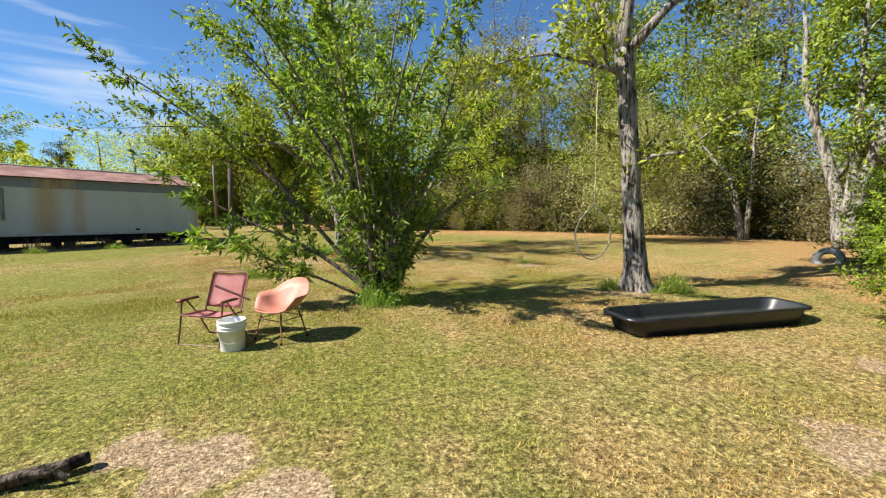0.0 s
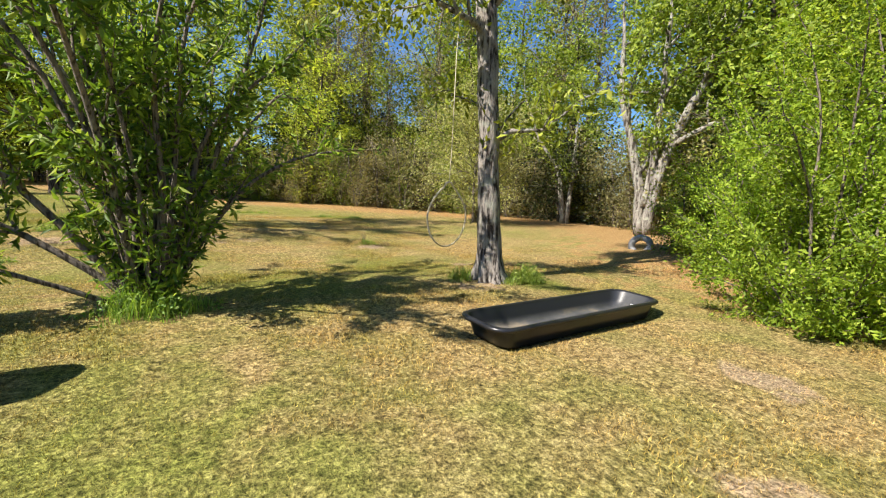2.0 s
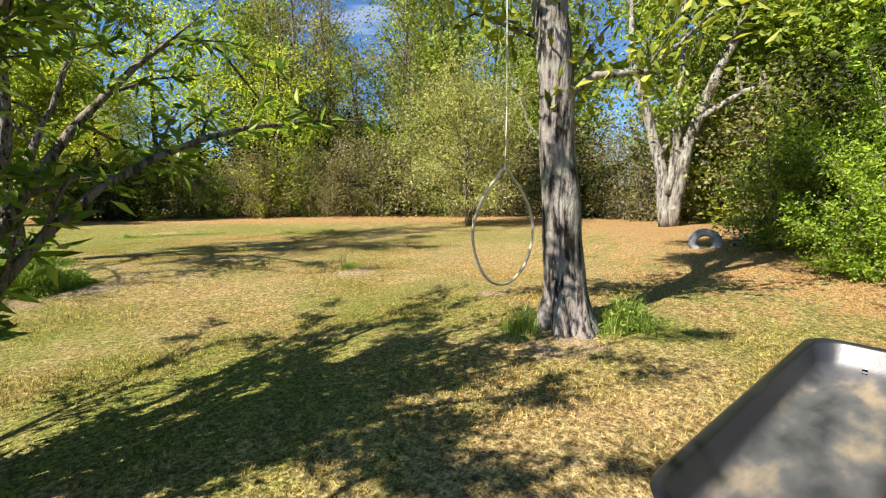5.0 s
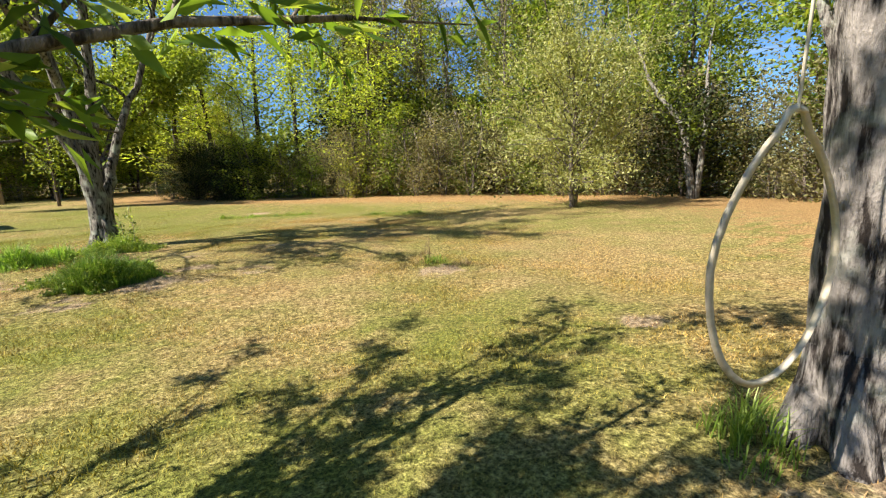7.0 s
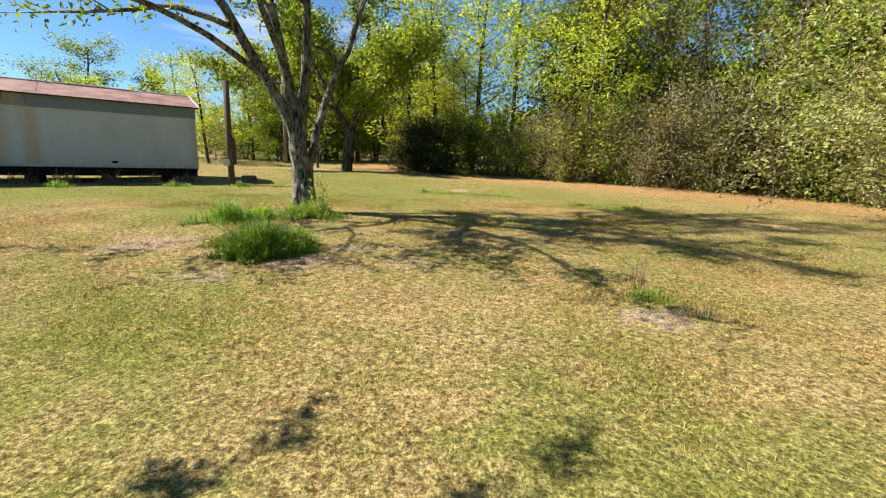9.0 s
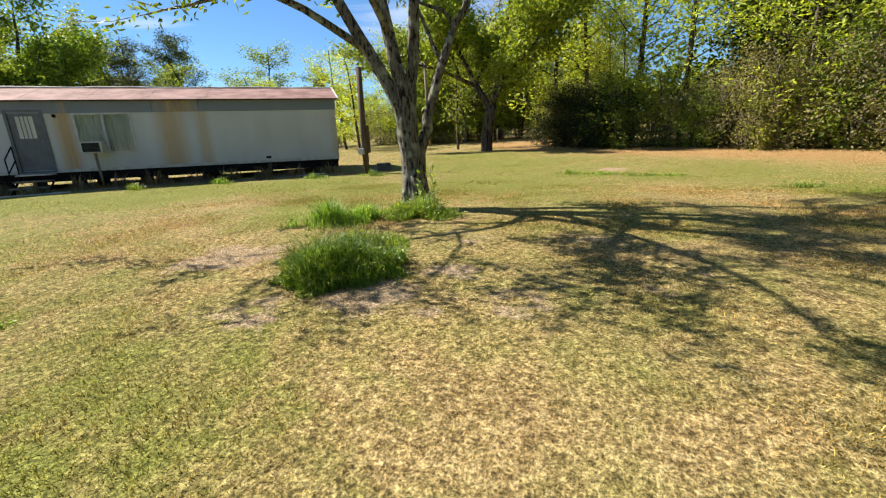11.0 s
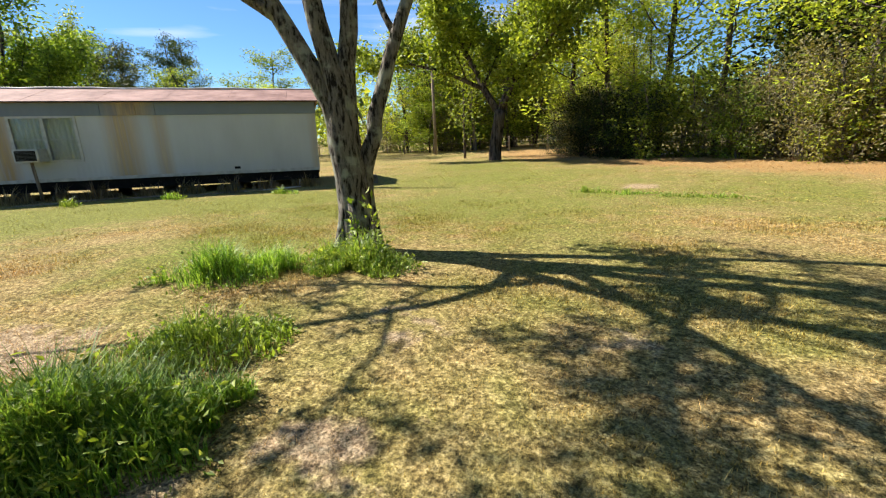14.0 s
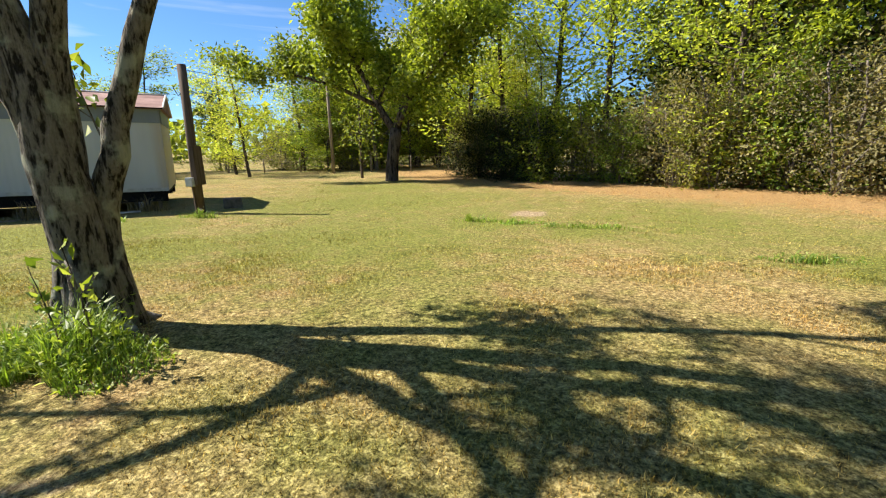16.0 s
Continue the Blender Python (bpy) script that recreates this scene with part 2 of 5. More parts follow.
def bm_mesh(name, bm, mat, smooth=False):
    me = bpy.data.meshes.new(name)
    bmesh.ops.recalc_face_normals(bm, faces=bm.faces)
    bm.to_mesh(me)
    bm.free()
    me.materials.append(mat)
    if smooth:
        me.polygons.foreach_set("use_smooth", [True] * len(me.polygons))
    return me


def box(bm, x0, x1, y0, y1, z0, z1, bev=0.0):
    r = bmesh.ops.create_cube(bm, size=1)
    for v in r["verts"]:
        v.co = Vector((x0 + (v.co.x + 0.5) * (x1 - x0), y0 + (v.co.y + 0.5) * (y1 - y0), z0 + (v.co.z + 0.5) * (z1 - z0)))
    if bev:
        es = list({e for v in r["verts"] for e in v.link_edges})
        bmesh.ops.bevel(bm, geom=es, offset=bev, segments=2, affect="EDGES")


def box_mesh(name, dims, mat, bev=0.008):
    bm = bmesh.new()
    box(bm, *dims, bev)
    return bm_mesh(name, bm, mat)


def tubes(paths, sides=6):
    """Verts and faces of tapered tubes along (points, radii) paths."""
    V, F = [], []
    for pts, rad in paths:
        k = max(3, min(sides, int(3 + max(rad) * 60)))
        base = len(V)
        side = None
        n = len(pts)
        for i in range(n):
            t = (pts[min(i + 1, n - 1)] - pts[max(i - 1, 0)])
            t = t.normalized() if t.length > 1e-6 else Vector((0, 0, 1))
            if side is None:
                side = t.orthogonal().normalized()
            side = (side - t * side.dot(t)).normalized()
            up = t.cross(side)
            for j in range(k):
                a = 2 * math.pi * j / k
                V.append(tuple(pts[i] + (side * math.cos(a) + up * math.sin(a)) * rad[i]))
        for i in range(n - 1):
            for j in range(k):
                a, b = base + i * k + j, base + i * k + (j + 1) % k
                F.append((a, b, b + k, a + k))
        if k > 4:
            F.append(tuple(base + (n - 1) * k + j for j in range(k)))
            F.append(tuple(base + j for j in reversed(range(k))))
    return V, F


def tube_mesh(name, paths, mat, sides=8):
    V, F = tubes(paths, sides)
    return mesh_np(name, V, F, mat, True)


def V3(*p):
    return Vector(p)


def leaf_mesh(name, spots, ways, length, width, mat, seed, droop=0.3, per=1, scatter=0.0):
    """Folded leaves of two faces each at the given spots, pointing roughly along their ways."""
    rg = np.random.default_rng(seed)
    P = np.repeat(np.array(spots, float), per, 0)
    W = np.repeat(np.array(ways, float), per, 0)
    n = len(P)
    P = P + rg.normal(0, 1, (n, 3)) * scatter
    W = W + rg.normal(0, 0.75, (n, 3))
    W[:, 2] -= droop
    W /= np.linalg.norm(W, axis=1)[:, None] + 1e-9
    R = rg.normal(0, 1, (n, 3)) + np.array([0, 0, 0.0])
    S = np.cross(W, R)
    S /= np.linalg.norm(S, axis=1)[:, None] + 1e-9
    N = np.cross(S, W)
    L = length * rg.uniform(0.6, 1.3, n)[:, None]
    B = width * rg.uniform(0.7, 1.25, n)[:, None]
    a, tip = P, P + W * L - N * L * 0.18
    m = P + W * L * 0.45
    l, r = m + S * B * 0.5 + N * B * 0.15, m - S * B * 0.5 + N * B * 0.15
    verts = np.stack([a, l, tip, r], 1).reshape(-1, 3)
    i = np.arange(n)[:, None] * 4
    faces = np.concatenate([np.concatenate([i, i + 1, i + 2], 1), np.concatenate([i, i + 2, i + 3], 1)], 0)
    me = bpy.data.meshes.new(name)
    me.vertices.add(len(verts)); me.vertices.foreach_set("co", verts.ravel())
    me.loops.add(faces.size); me.loops.foreach_set("vertex_index", faces.ravel().astype(np.int32))
    me.polygons.add(len(faces)); me.polygons.foreach_set("loop_start", np.arange(len(faces), dtype=np.int32) * 3)
    me.update(calc_edges=True)
    me.materials.append(mat)
    return me


class Growth:
    """Branches grown from a start; collects tapered paths and the spots where leaves sit."""
    def __init__(self, seed, seg=0.35, wander=0.22, up=0.05, spread=0.8, ratio=0.62, kids=4, leaf_level=2, last=3, leaf_step=0.12, rmin=0.004, start=0.3, twigs=1.0):
        self.r = random.Random(seed)
        self.seg, self.wander, self.up, self.spread, self.ratio, self.kids = seg, wander, up, spread, ratio, kids
        self.leaf_level, self.last, self.leaf_step, self.rmin, self.begin = leaf_level, last, leaf_step, rmin, start
        self.twigs = twigs
        self.paths, self.spots, self.ways = [], [], []

    def rv(self):
        return Vector((self.r.gauss(0, 1), self.r.gauss(0, 1), self.r.gauss(0, 1)))

    def limb(self, pts, r0, r1, level=0, grow=True, length=None, kids=None):
        """A limb through given points; grows side branches off it."""
        pts = [Vector(p) for p in pts]
        fine = []
        for i in range(len(pts) - 1):
            p0, p1, p2, p3 = pts[max(i - 1, 0)], pts[i], pts[i + 1], pts[min(i + 2, len(pts) - 1)]
            n = max(2, int((p2 - p1).length / self.seg))
            for j in range(n):
                u = j / n
                fine.append(0.5 * ((2 * p1) + (p2 - p0) * u + (2 * p0 - 5 * p1 + 4 * p2 - p3) * u * u + (3 * p1 - p0 - 3 * p2 + p3) * u ** 3))
        fine.append(pts[-1])
        fine = [p + self.rv() * min(0.02, r0 * 0.12) if 0 < i < len(fine) - 1 else p for i, p in enumerate(fine)]
        n = len(fine)
        rad = [r0 + (r1 - r0) * (i / (n - 1)) for i in range(n)]
        self.paths.append((fine, rad))
        if grow:
            total = sum((fine[i + 1] - fine[i]).length for i in range(n - 1))
            self.sprout(fine, rad, length or total, level, kids)
        return fine

    def sprout(self, pts, rad, L, level, kids=None):
        if level >= self.leaf_level:
            for i in range(len(pts) - 1):
                d = pts[i + 1] - pts[i]
                for j in range(max(1, int(d.length / self.leaf_step))):
                    self.spots.append(tuple(pts[i] + d * self.r.random()))
                    self.ways.append(tuple((d.normalized() + self.rv() * 0.5)))
        if level >= self.last:
            return
        kids = kids or self.kids
        for c in range(kids):
            f = self.begin + (1 - self.begin) * (c + self.r.random()) / kids
            i = min(len(pts) - 2, int(f * (len(pts) - 1)))
            d = (pts[i + 1] - pts[i]).normalized()
            out = self.rv()
            out = (out - d * out.dot(d)).normalized()
            way = (d * (1 - 0.45 * self.spread) + out * self.spread + Vector((0, 0, self.up * 2))).normalized()
            self.branch(pts[i], way, L * self.ratio * self.r.uniform(0.6, 1.15) * (1.15 - 0.55 * f), rad[i] * 0.6, level + 1)
        tip = (pts[-1] - pts[-2]).normalized()
        self.branch(pts[-1], tip, L * self.ratio * 0.7, rad[-1] * 0.9, level + 1)

    def branch(self, p, d, L, r0, level):
        n = 2 if level >= self.last else max(2, min(10, int(L / self.seg) + 1))
        pts, rad = [p.copy()], [max(r0, self.rmin)]
        for i in range(n):
            d = (d + self.rv() * self.wander * 0.6 + Vector((0, 0, self.up))).normalized()
            pts.append(pts[-1] + d * (L / n))
            rad.append(max(self.rmin, r0 * (1 - 0.75 * (i + 1) / n)))
        if level < self.last or self.r.random() < self.twigs:
            self.paths.append((pts, rad))
        self.sprout(pts, rad, L, level)


def plant(name, label, category, g, bark, leaf, leaf_len, leaf_w, at, seed, per=1, scatter=0.03, droop=0.3, group="", sides=8, crown="crown", trunk="trunk"):
    """A tree or shrub: its base at the foot, woody parts and leaves as two parts."""
    base = new(name)
    base.location = at
    tagged(base, label, category, group)
    part(trunk, tube_mesh(trunk, g.paths, bark, sides), base)
    if g.spots:
        part(crown, leaf_mesh(crown, g.spots, g.ways, leaf_len, leaf_w, leaf, seed, droop, per, scatter), base)
    return base

# ---- ground ----
def line(parts):
    out = []
    for a, b, n in parts:
        out += list(np.linspace(a, b, n, endpoint=False))
    return np.array(out + [parts[-1][1]])


EDGE = [(-9, 52), (-2, 40.5), (0, 37.2), (4, 34), (7.5, 32), (10, 29.8), (13, 26.2), (16.2, 22), (18, 17.5), (18.3, 13.5), (16.8, 10), (13.5, 7), (11.5, 4.5), (12, 0), (14, -8)]   # foot of the woods


def edge_at(f):
    f = f * (len(EDGE) - 1)
    i = min(int(f), len(EDGE) - 2)
    a, b = Vector(EDGE[i]), Vector(EDGE[i + 1])
    return a + (b - a) * (f - i), (b - a).normalized()


BARE = [(-0.85, 2.5, 0.4, 0.85), (-0.4, 2.1, 0.34, 0.85), (-1.25, 2.75, 0.35, 0.7), (2.85, 1.85, 0.55, 0.62), (4.85, 11.2, 0.6, 0.62), (1.0, 12.5, 0.75, 0.6), (-1.5, 13.2, 1.0, 0.66), (2.7, 24.2, 0.7, 0.66), (4.3, 6.0, 0.5, 0.55), (1.5, 13.3, 0.6, 0.5), (4.6, 2.6, 0.5, 0.6), (5.3, 1.6, 0.6, 0.62), (5.5, 8.1, 0.42, 0.55), (2.3, 12.7, 1.3, 0.34), (3.6, 13.6, 1.0, 0.33), (0.2, 11.9, 0.9, 0.42), (2.8, 14.9, 0.8, 0.36), (1.2, 14.6, 0.7, 0.4)]
LUSH = [(-9, 17.5, 3.4, 0.85), (-12, 15, 3.2, 0.85), (-6, 20, 3, 0.8), (-3, 19, 2.6, 0.55), (2, 22.6, 1.6, 0.6), (3.8, 22, 1.4, 0.6), (7, 19.5, 1.5, 0.6), (-2.3, 10.7, 0.8, 0.68), (5.3, 5.7, 0.5, 0.68), (5.0, 11.5, 0.4, 0.68), (-2.2, 16, 1.8, 0.6), (0.4, 10.3, 1.9, 0.44), (-0.6, 9.2, 1.5, 0.42), (-4, 6, 4, 0.52), (-1.5, 4, 3, 0.46), (0.2, 3.4, 1.6, 0.46), (4.0, 8.4, 1.9, 0.42), (1.8, 7.2, 2.0, 0.52), (4.9, 1.3, 0.7, 0.68), (-7, 11, 4, 0.5), (0, 20.5, 4.5, 0.5), (-2, 26, 6, 0.52), (5.5, 23, 4.5, 0.42), (-4, 31, 5, 0.5)]


def cover(x, y):
    """Amounts of leaf litter, bare soil and lush growth at places of the yard."""
    ex = np.array(EDGE)
    d = np.full(x.shape, 99.0)
    for i in range(len(ex) - 1):
        a, b = ex[i], ex[i + 1]
        ab = b - a
        t = np.clip(((x - a[0]) * ab[0] + (y - a[1]) * ab[1]) / (ab @ ab), 0, 1)
        d = np.minimum(d, np.hypot(x - a[0] - t * ab[0], y - a[1] - t * ab[1]))
    litter = np.clip(1.12 - d / 7.0, 0, 1)
    litter = np.maximum(litter * 0.78, np.where(d < 1.5, 0.85, 0))
    bare = np.zeros(x.shape)
    for a, b, r, amount in BARE:
        bare = np.maximum(bare, np.clip(1.25 - np.hypot(x - a, y - b) / r, 0, 1) * amount)
    lush = np.zeros(x.shape)
    for a, b, r, amount in LUSH:
        lush = np.maximum(lush, np.clip(1.2 - np.hypot(x - a, y - b) / r, 0, 1) * amount)
    return np.stack([litter, bare, lush, np.ones(x.shape)], -1)


gx = line([(-1500, -200, 6), (-200, -40, 14), (-40, -10, 50), (-10, 12, 120), (12, 40, 50), (40, 200, 14), (200, 1500, 6)])
gy = line([(-1500, -200, 6), (-200, -20, 14), (-20, -2, 24), (-2, 20, 120), (20, 46, 80), (46, 200, 20), (200, 1500, 6)])
XX, YY = np.meshgrid(gx, gy)
lump = np.array([[noise.noise((a * 0.8, b * 0.8, 0)) * 0.025 + noise.noise((a * 2.6, b * 2.6, 3)) * 0.009 for a in gx] for b in gy])
ZZ = gz(XX, YY) + lump * (np.abs(XX) < 60)
gv = np.stack([XX.ravel(), YY.ravel(), ZZ.ravel()], 1)
nx, ny = len(gx), len(gy)
ii = (np.arange(ny - 1)[:, None] * nx + np.arange(nx - 1)[None, :]).ravel()
gme = mesh_np("ground", gv, np.stack([ii, ii + 1, ii + nx + 1, ii + nx], 1), M_GROUND, True)
ca = gme.color_attributes.new("cover", "FLOAT_COLOR", "POINT")
ca.data.foreach_set("color", cover(XX, YY).ravel())
ground = tagged(new("ground", gme), "dry mown lawn with straw, green tufts and bare sandy patches", "lawn", kind="structure")


def grass(name, label, x0, x1, y0, y1, count, h, w, mat, seed, keep=None, lean=0.8, stretch=1.0):
    """One sheet of mown blades, each a narrow triangle."""
    rg = np.random.default_rng(seed)
    x, y = rg.uniform(x0, x1, count), rg.uniform(y0, y1, count)
    cov = cover(x, y)
    ok = rg.random(count) > cov[:, 1] * 1.1
    ok &= ~((np.abs(x - 4.3) < 1.3) & (np.abs(y - 4.37) < 0.33))
    rim = np.minimum.reduce([x - x0, x1 - x, y - y0 + 3, y1 - y])
    ok &= rg.random(count) < np.clip(rim / 3.0, 0, 1)
    if keep is not None:
        ok &= keep(x, y)
    x, y, cov = x[ok], y[ok], cov[ok]
    n = len(x)
    z = gz(x, y)
    P = np.stack([x, y, z - 0.012], 1)
    a = rg.uniform(0, 2 * np.pi, n)
    D = np.stack([np.cos(a), np.sin(a), np.zeros(n)], 1) * rg.uniform(0.1, 1.0, n)[:, None] * lean
    D[:, 2] = 1
    H = h * rg.uniform(0.4, 1.3, n)[:, None] * (1 + cov[:, 2:3] * 0.3)
    b = rg.uniform(0, 2 * np.pi, n)
    S = np.stack([np.cos(b), np.sin(b), np.zeros(n)], 1) * w * 0.5 * rg.uniform(0.6, 1.4, n)[:, None]
    verts = np.stack([P - S, P + S, P + D * (H + 0.012)], 1).reshape(-1, 3)
    me = bpy.data.meshes.new(name)
    me.vertices.add(3 * n); me.vertices.foreach_set("co", verts.ravel())
    me.loops.add(3 * n); me.loops.foreach_set("vertex_index", np.arange(3 * n, dtype=np.int32))
    me.polygons.add(n); me.polygons.foreach_set("loop_start", np.arange(n, dtype=np.int32) * 3)
    me.update(calc_edges=True)
    me.materials.append(mat)
    cb = me.color_attributes.new("cover", "FLOAT_COLOR", "POINT")
    cb.data.foreach_set("color", np.repeat(cov, 3, 0).ravel())
    return tagged(new(name, me), label, "grass", kind="stuff")


grass("grass", "short mown straw and green grass blades on the lawn", -6.5, 9.5, 0.2, 21.0, 640000, 0.019, 0.008, M_GRASS, 5, lean=1.1)
grass("grass", "dry mown grass over the wider lawn", -17, 19, 8, 36, 110000, 0.028, 0.014, M_GRASS, 6, lambda x, y: (y > 17) | (x < -3), 1.2)

# ---- mobile home ----
M_SIDING = siding_mat("white_siding", (0.54, 0.56, 0.57), [(0.05, 0.25, 0.5), (4.8, 0.3, 0.6), (5.85, 0.6, 0.85), (8.95, 0.4, 1.0), (12.5, 0.3, 0.5)])
M_BAND = siding_mat("grey_band", (0.2, 0.23, 0.27), [(5.55, 0.75, 0.85), (8.9, 0.15, 0.4)])
M_ROOF = worn("rusted_roof", (0.15, 0.075, 0.06), (0.31, 0.19, 0.16), 0.8, 1.6, streak=(1, 1, 1))
M_RIM = worn("galvanised_edge", (0.45, 0.42, 0.38), (0.7, 0.68, 0.64), 0.5, 3.0)
M_BLACK = worn("black_steel", (0.006, 0.006, 0.006), (0.014, 0.013, 0.012), 0.85, 5.0, 0.15)
M_DOOR = worn("grey_door_paint", (0.11, 0.125, 0.14), (0.16, 0.175, 0.19), 0.5, 3.0)
M_FRAME = worn("white_aluminium", (0.4, 0.41, 0.41), (0.58, 0.59, 0.58), 0.45, 6.0)
M_CURTAIN = worn("faded_curtain", (0.5, 0.5, 0.46), (0.68, 0.68, 0.63), 0.9, 3.0, streak=(6, 6, 0.3))
M_BLOCK = worn("concrete_block", (0.07, 0.065, 0.06), (0.17, 0.16, 0.145), 0.95, 7.0)
M_TIMBER = worn("weathered_timber", (0.16, 0.12, 0.085), (0.33, 0.27, 0.2), 0.9, 5.0, streak=(3, 3, 0.4))
M_BROWN = worn("creosoted_pole", (0.055, 0.038, 0.027), (0.14, 0.1, 0.075), 0.9, 5.0, streak=(4, 4, 0.2))
M_GLASS = Nodes("window_glass")
M_GLASS.b.inputs["Transmission Weight"].default_value = 1.0
M_GLASS = M_GLASS.colour((0.85, 0.9, 0.88), 0.06, 0.5)

home = tagged(new("mobile_home"), "old white mobile home with rust stains on concrete piers", "mobile home")
home.matrix_world = pose(-7.8, 24.3, 0, 0, 0, 0) @ Matrix(((-0.741, -0.671, 0, 0), (-0.671, 0.741, 0, 0), (0, 0, 1, 0), (0, 0, 0, 1))) @ pose(0, 0, 0, 0, -1.5, 0)
LEN, WID = 18.3, 3.65


def cut_wall(name, s0, s1, z0, z1, y0, y1, holes, mat):
    """A wall along x with rectangular holes that go through it."""
    bm = bmesh.new()
    xs = sorted({s0, s1, *[h[0] for h in holes], *[h[1] for h in holes]})
    for a, b in zip(xs, xs[1:]):
        zs = [z0]
        for h in holes:
            if h[0] <= a and b <= h[1]:
                zs += [h[2], h[3]]
        zs.append(z1)
        for lo, hi in zip(zs[::2], zs[1::2]):
            if hi - lo > 1e-4:
                box(bm, a, b, y0, y1, lo, hi)
    bmesh.ops.remove_doubles(bm, verts=bm.verts, dist=1e-4)
    return bm_mesh(name, bm, mat)


DOOR_S, WIN_S = (9.5, 10.42), (7.02, 8.64)
part("front_wall", cut_wall("front_wall", 0, LEN, 0.12, 2.04, 0, 0.1, [(DOOR_S[0], DOOR_S[1], 0.18, 2.12), (WIN_S[0], WIN_S[1], 0.72, 2.0), (13.2, 14.6, 0.9, 2.0)], M_SIDING), home)
part("back_wall", box_mesh("back_wall", (0, LEN, WID - 0.1, WID, 0.12, 2.42), M_SIDING), home)
part("end_wall", box_mesh("end_wall", (-0.003, 0.1, 0.1, WID - 0.1, 0.12, 2.04), M_SIDING), home, "white end wall with rust at its corner")
part("end_wall", box_mesh("end_wall", (LEN - 0.1, LEN + 0.003, 0.1, WID - 0.1, 0.12, 2.42), M_SIDING), home)
bmx = bmesh.new()
for a, b in ((0, 4.83), (4.84, 5.36), (5.37, 6.3), (6.31, 11.0), (11.01, LEN)):
    box(bmx, a + 0.001, b - 0.001, -0.03 - 0.004 * (b % 0.7), 0.1, 2.03, 2.44, 0.004)
part("upper_band", bm_mesh("upper_band", bmx, M_BAND), home, "blue-grey metal band with rust patches")
part("upper_band", box_mesh("upper_band", (-0.03, 0.1, 0.1, WID - 0.1, 2.03, 2.44), M_BAND), home, "blue-grey metal band")
bmx = bmesh.new()
rv = []
for s in (-0.12, LEN + 0.12):
    rv.append([bmx.verts.new((s, y, z)) for y, z in ((-0.14, 2.45), (WID / 2, 2.98), (WID + 0.14, 2.45), (WID + 0.14, 2.41), (-0.14, 2.41))])
for j in range(5):
    bmx.faces.new((rv[0][j], rv[0][(j + 1) % 5], rv[1][(j + 1) % 5], rv[1][j]))
bmx.faces.new(rv[0]), bmx.faces.new(list(reversed(rv[1])))
roof = part("roof", bm_mesh("roof", bmx, M_ROOF), home, "rusty red-brown metal roof")
for s in np.arange(0.9, LEN, 1.83):
    q = [Vector((s, -0.14, 2.457)), Vector((s, WID / 2, 2.99))]
    part("roof_seam", tube_mesh("roof_seam", [(q, [0.004, 0.004])], M_ROOF, 5), roof)
for s0 in (-0.13, LEN + 0.13):
    part("roof_edge", tube_mesh("roof_edge", [([V3(s0, -0.15, 2.45), V3(s0, WID / 2, 3.0), V3(s0, WID + 0.15, 2.45)], [0.03, 0.03, 0.03])], M_RIM, 6), roof)
rr = random.Random(4)
part("ridge_cap", tube_mesh("ridge_cap", [([V3(s, WID / 2, 3.0 + rr.uniform(-0.012, 0.02)) for s in np.linspace(-0.12, LEN + 0.12, 40)], [0.035] * 40)], M_RIM, 6), roof, "pale crumpled ridge flashing")
part("drip_edge", tube_mesh("drip_edge", [([V3(s, -0.15, 2.43 + rr.uniform(-0.006, 0.006)) for s in np.linspace(-0.12, LEN + 0.12, 30)], [0.02] * 30)], M_BLACK, 6), roof)
part("belt_trim", box_mesh("belt_trim", (0.0, LEN, -0.025, -0.002, 0.10, 0.2), M_FRAME), home)
part("floor_deck", box_mesh("floor_deck", (0.02, LEN - 0.02, 0.02, WID - 0.02, 0.02, 0.118), M_BLACK), home)
for y in (0.75, WID - 0.75):
    part("chassis_beam", box_mesh("chassis_beam", (0.1, LEN - 0.1, y - 0.06, y + 0.06, -0.2, 0.018), M_BLACK), home, "black steel chassis beam")
part("rim_joist", box_mesh("rim_joist", (0.05, LEN - 0.05, 0.03, 0.1, -0.2, 0.018), M_BLACK), home, "black perimeter joist")
# unseen rear joist, added to block the sunlit lawn and keep the underside dark
part("rim_joist", box_mesh("rim_joist", (0.05, LEN - 0.05, WID - 0.1, WID - 0.03, -0.2, 0.018), M_BLACK), home, "black perimeter joist")
part("hitch_leg", box_mesh("hitch_leg", (0.7, 0.8, 0.06, 0.16, -0.62, 0.1), M_RIM, 0.006), home, "galvanised corner post")
part("hitch_leg", box_mesh("hitch_leg", (0.25, 0.34, 0.3, 0.4, -0.6, 0.1), M_TIMBER, 0.006), home)
pier_mesh = bmesh.new()
for z in range(3):
    box(pier_mesh, -0.2, 0.2, -0.1, 0.1, z * 0.2 - 0.6, z * 0.2 - 0.405, 0.008)
pier_mesh = bm_mesh("pier", pier_mesh, M_BLOCK)
for i, s in enumerate(np.arange(0.8, LEN, 2.1)):
    for y in (0.75, WID - 0.75):
        pr = part("pier", pier_mesh, home, "dark concrete block pier")
        pr.location = (s, y, 0.0)
        pr.rotation_euler = (0, 0, 0.2 * ((i * 7) % 3 - 1))
door = part("door", box_mesh("door", (DOOR_S[0] + 0.04, DOOR_S[1] - 0.04, -0.01, 0.05, 0.2, 2.08), M_DOOR), home, "closed grey metal door")
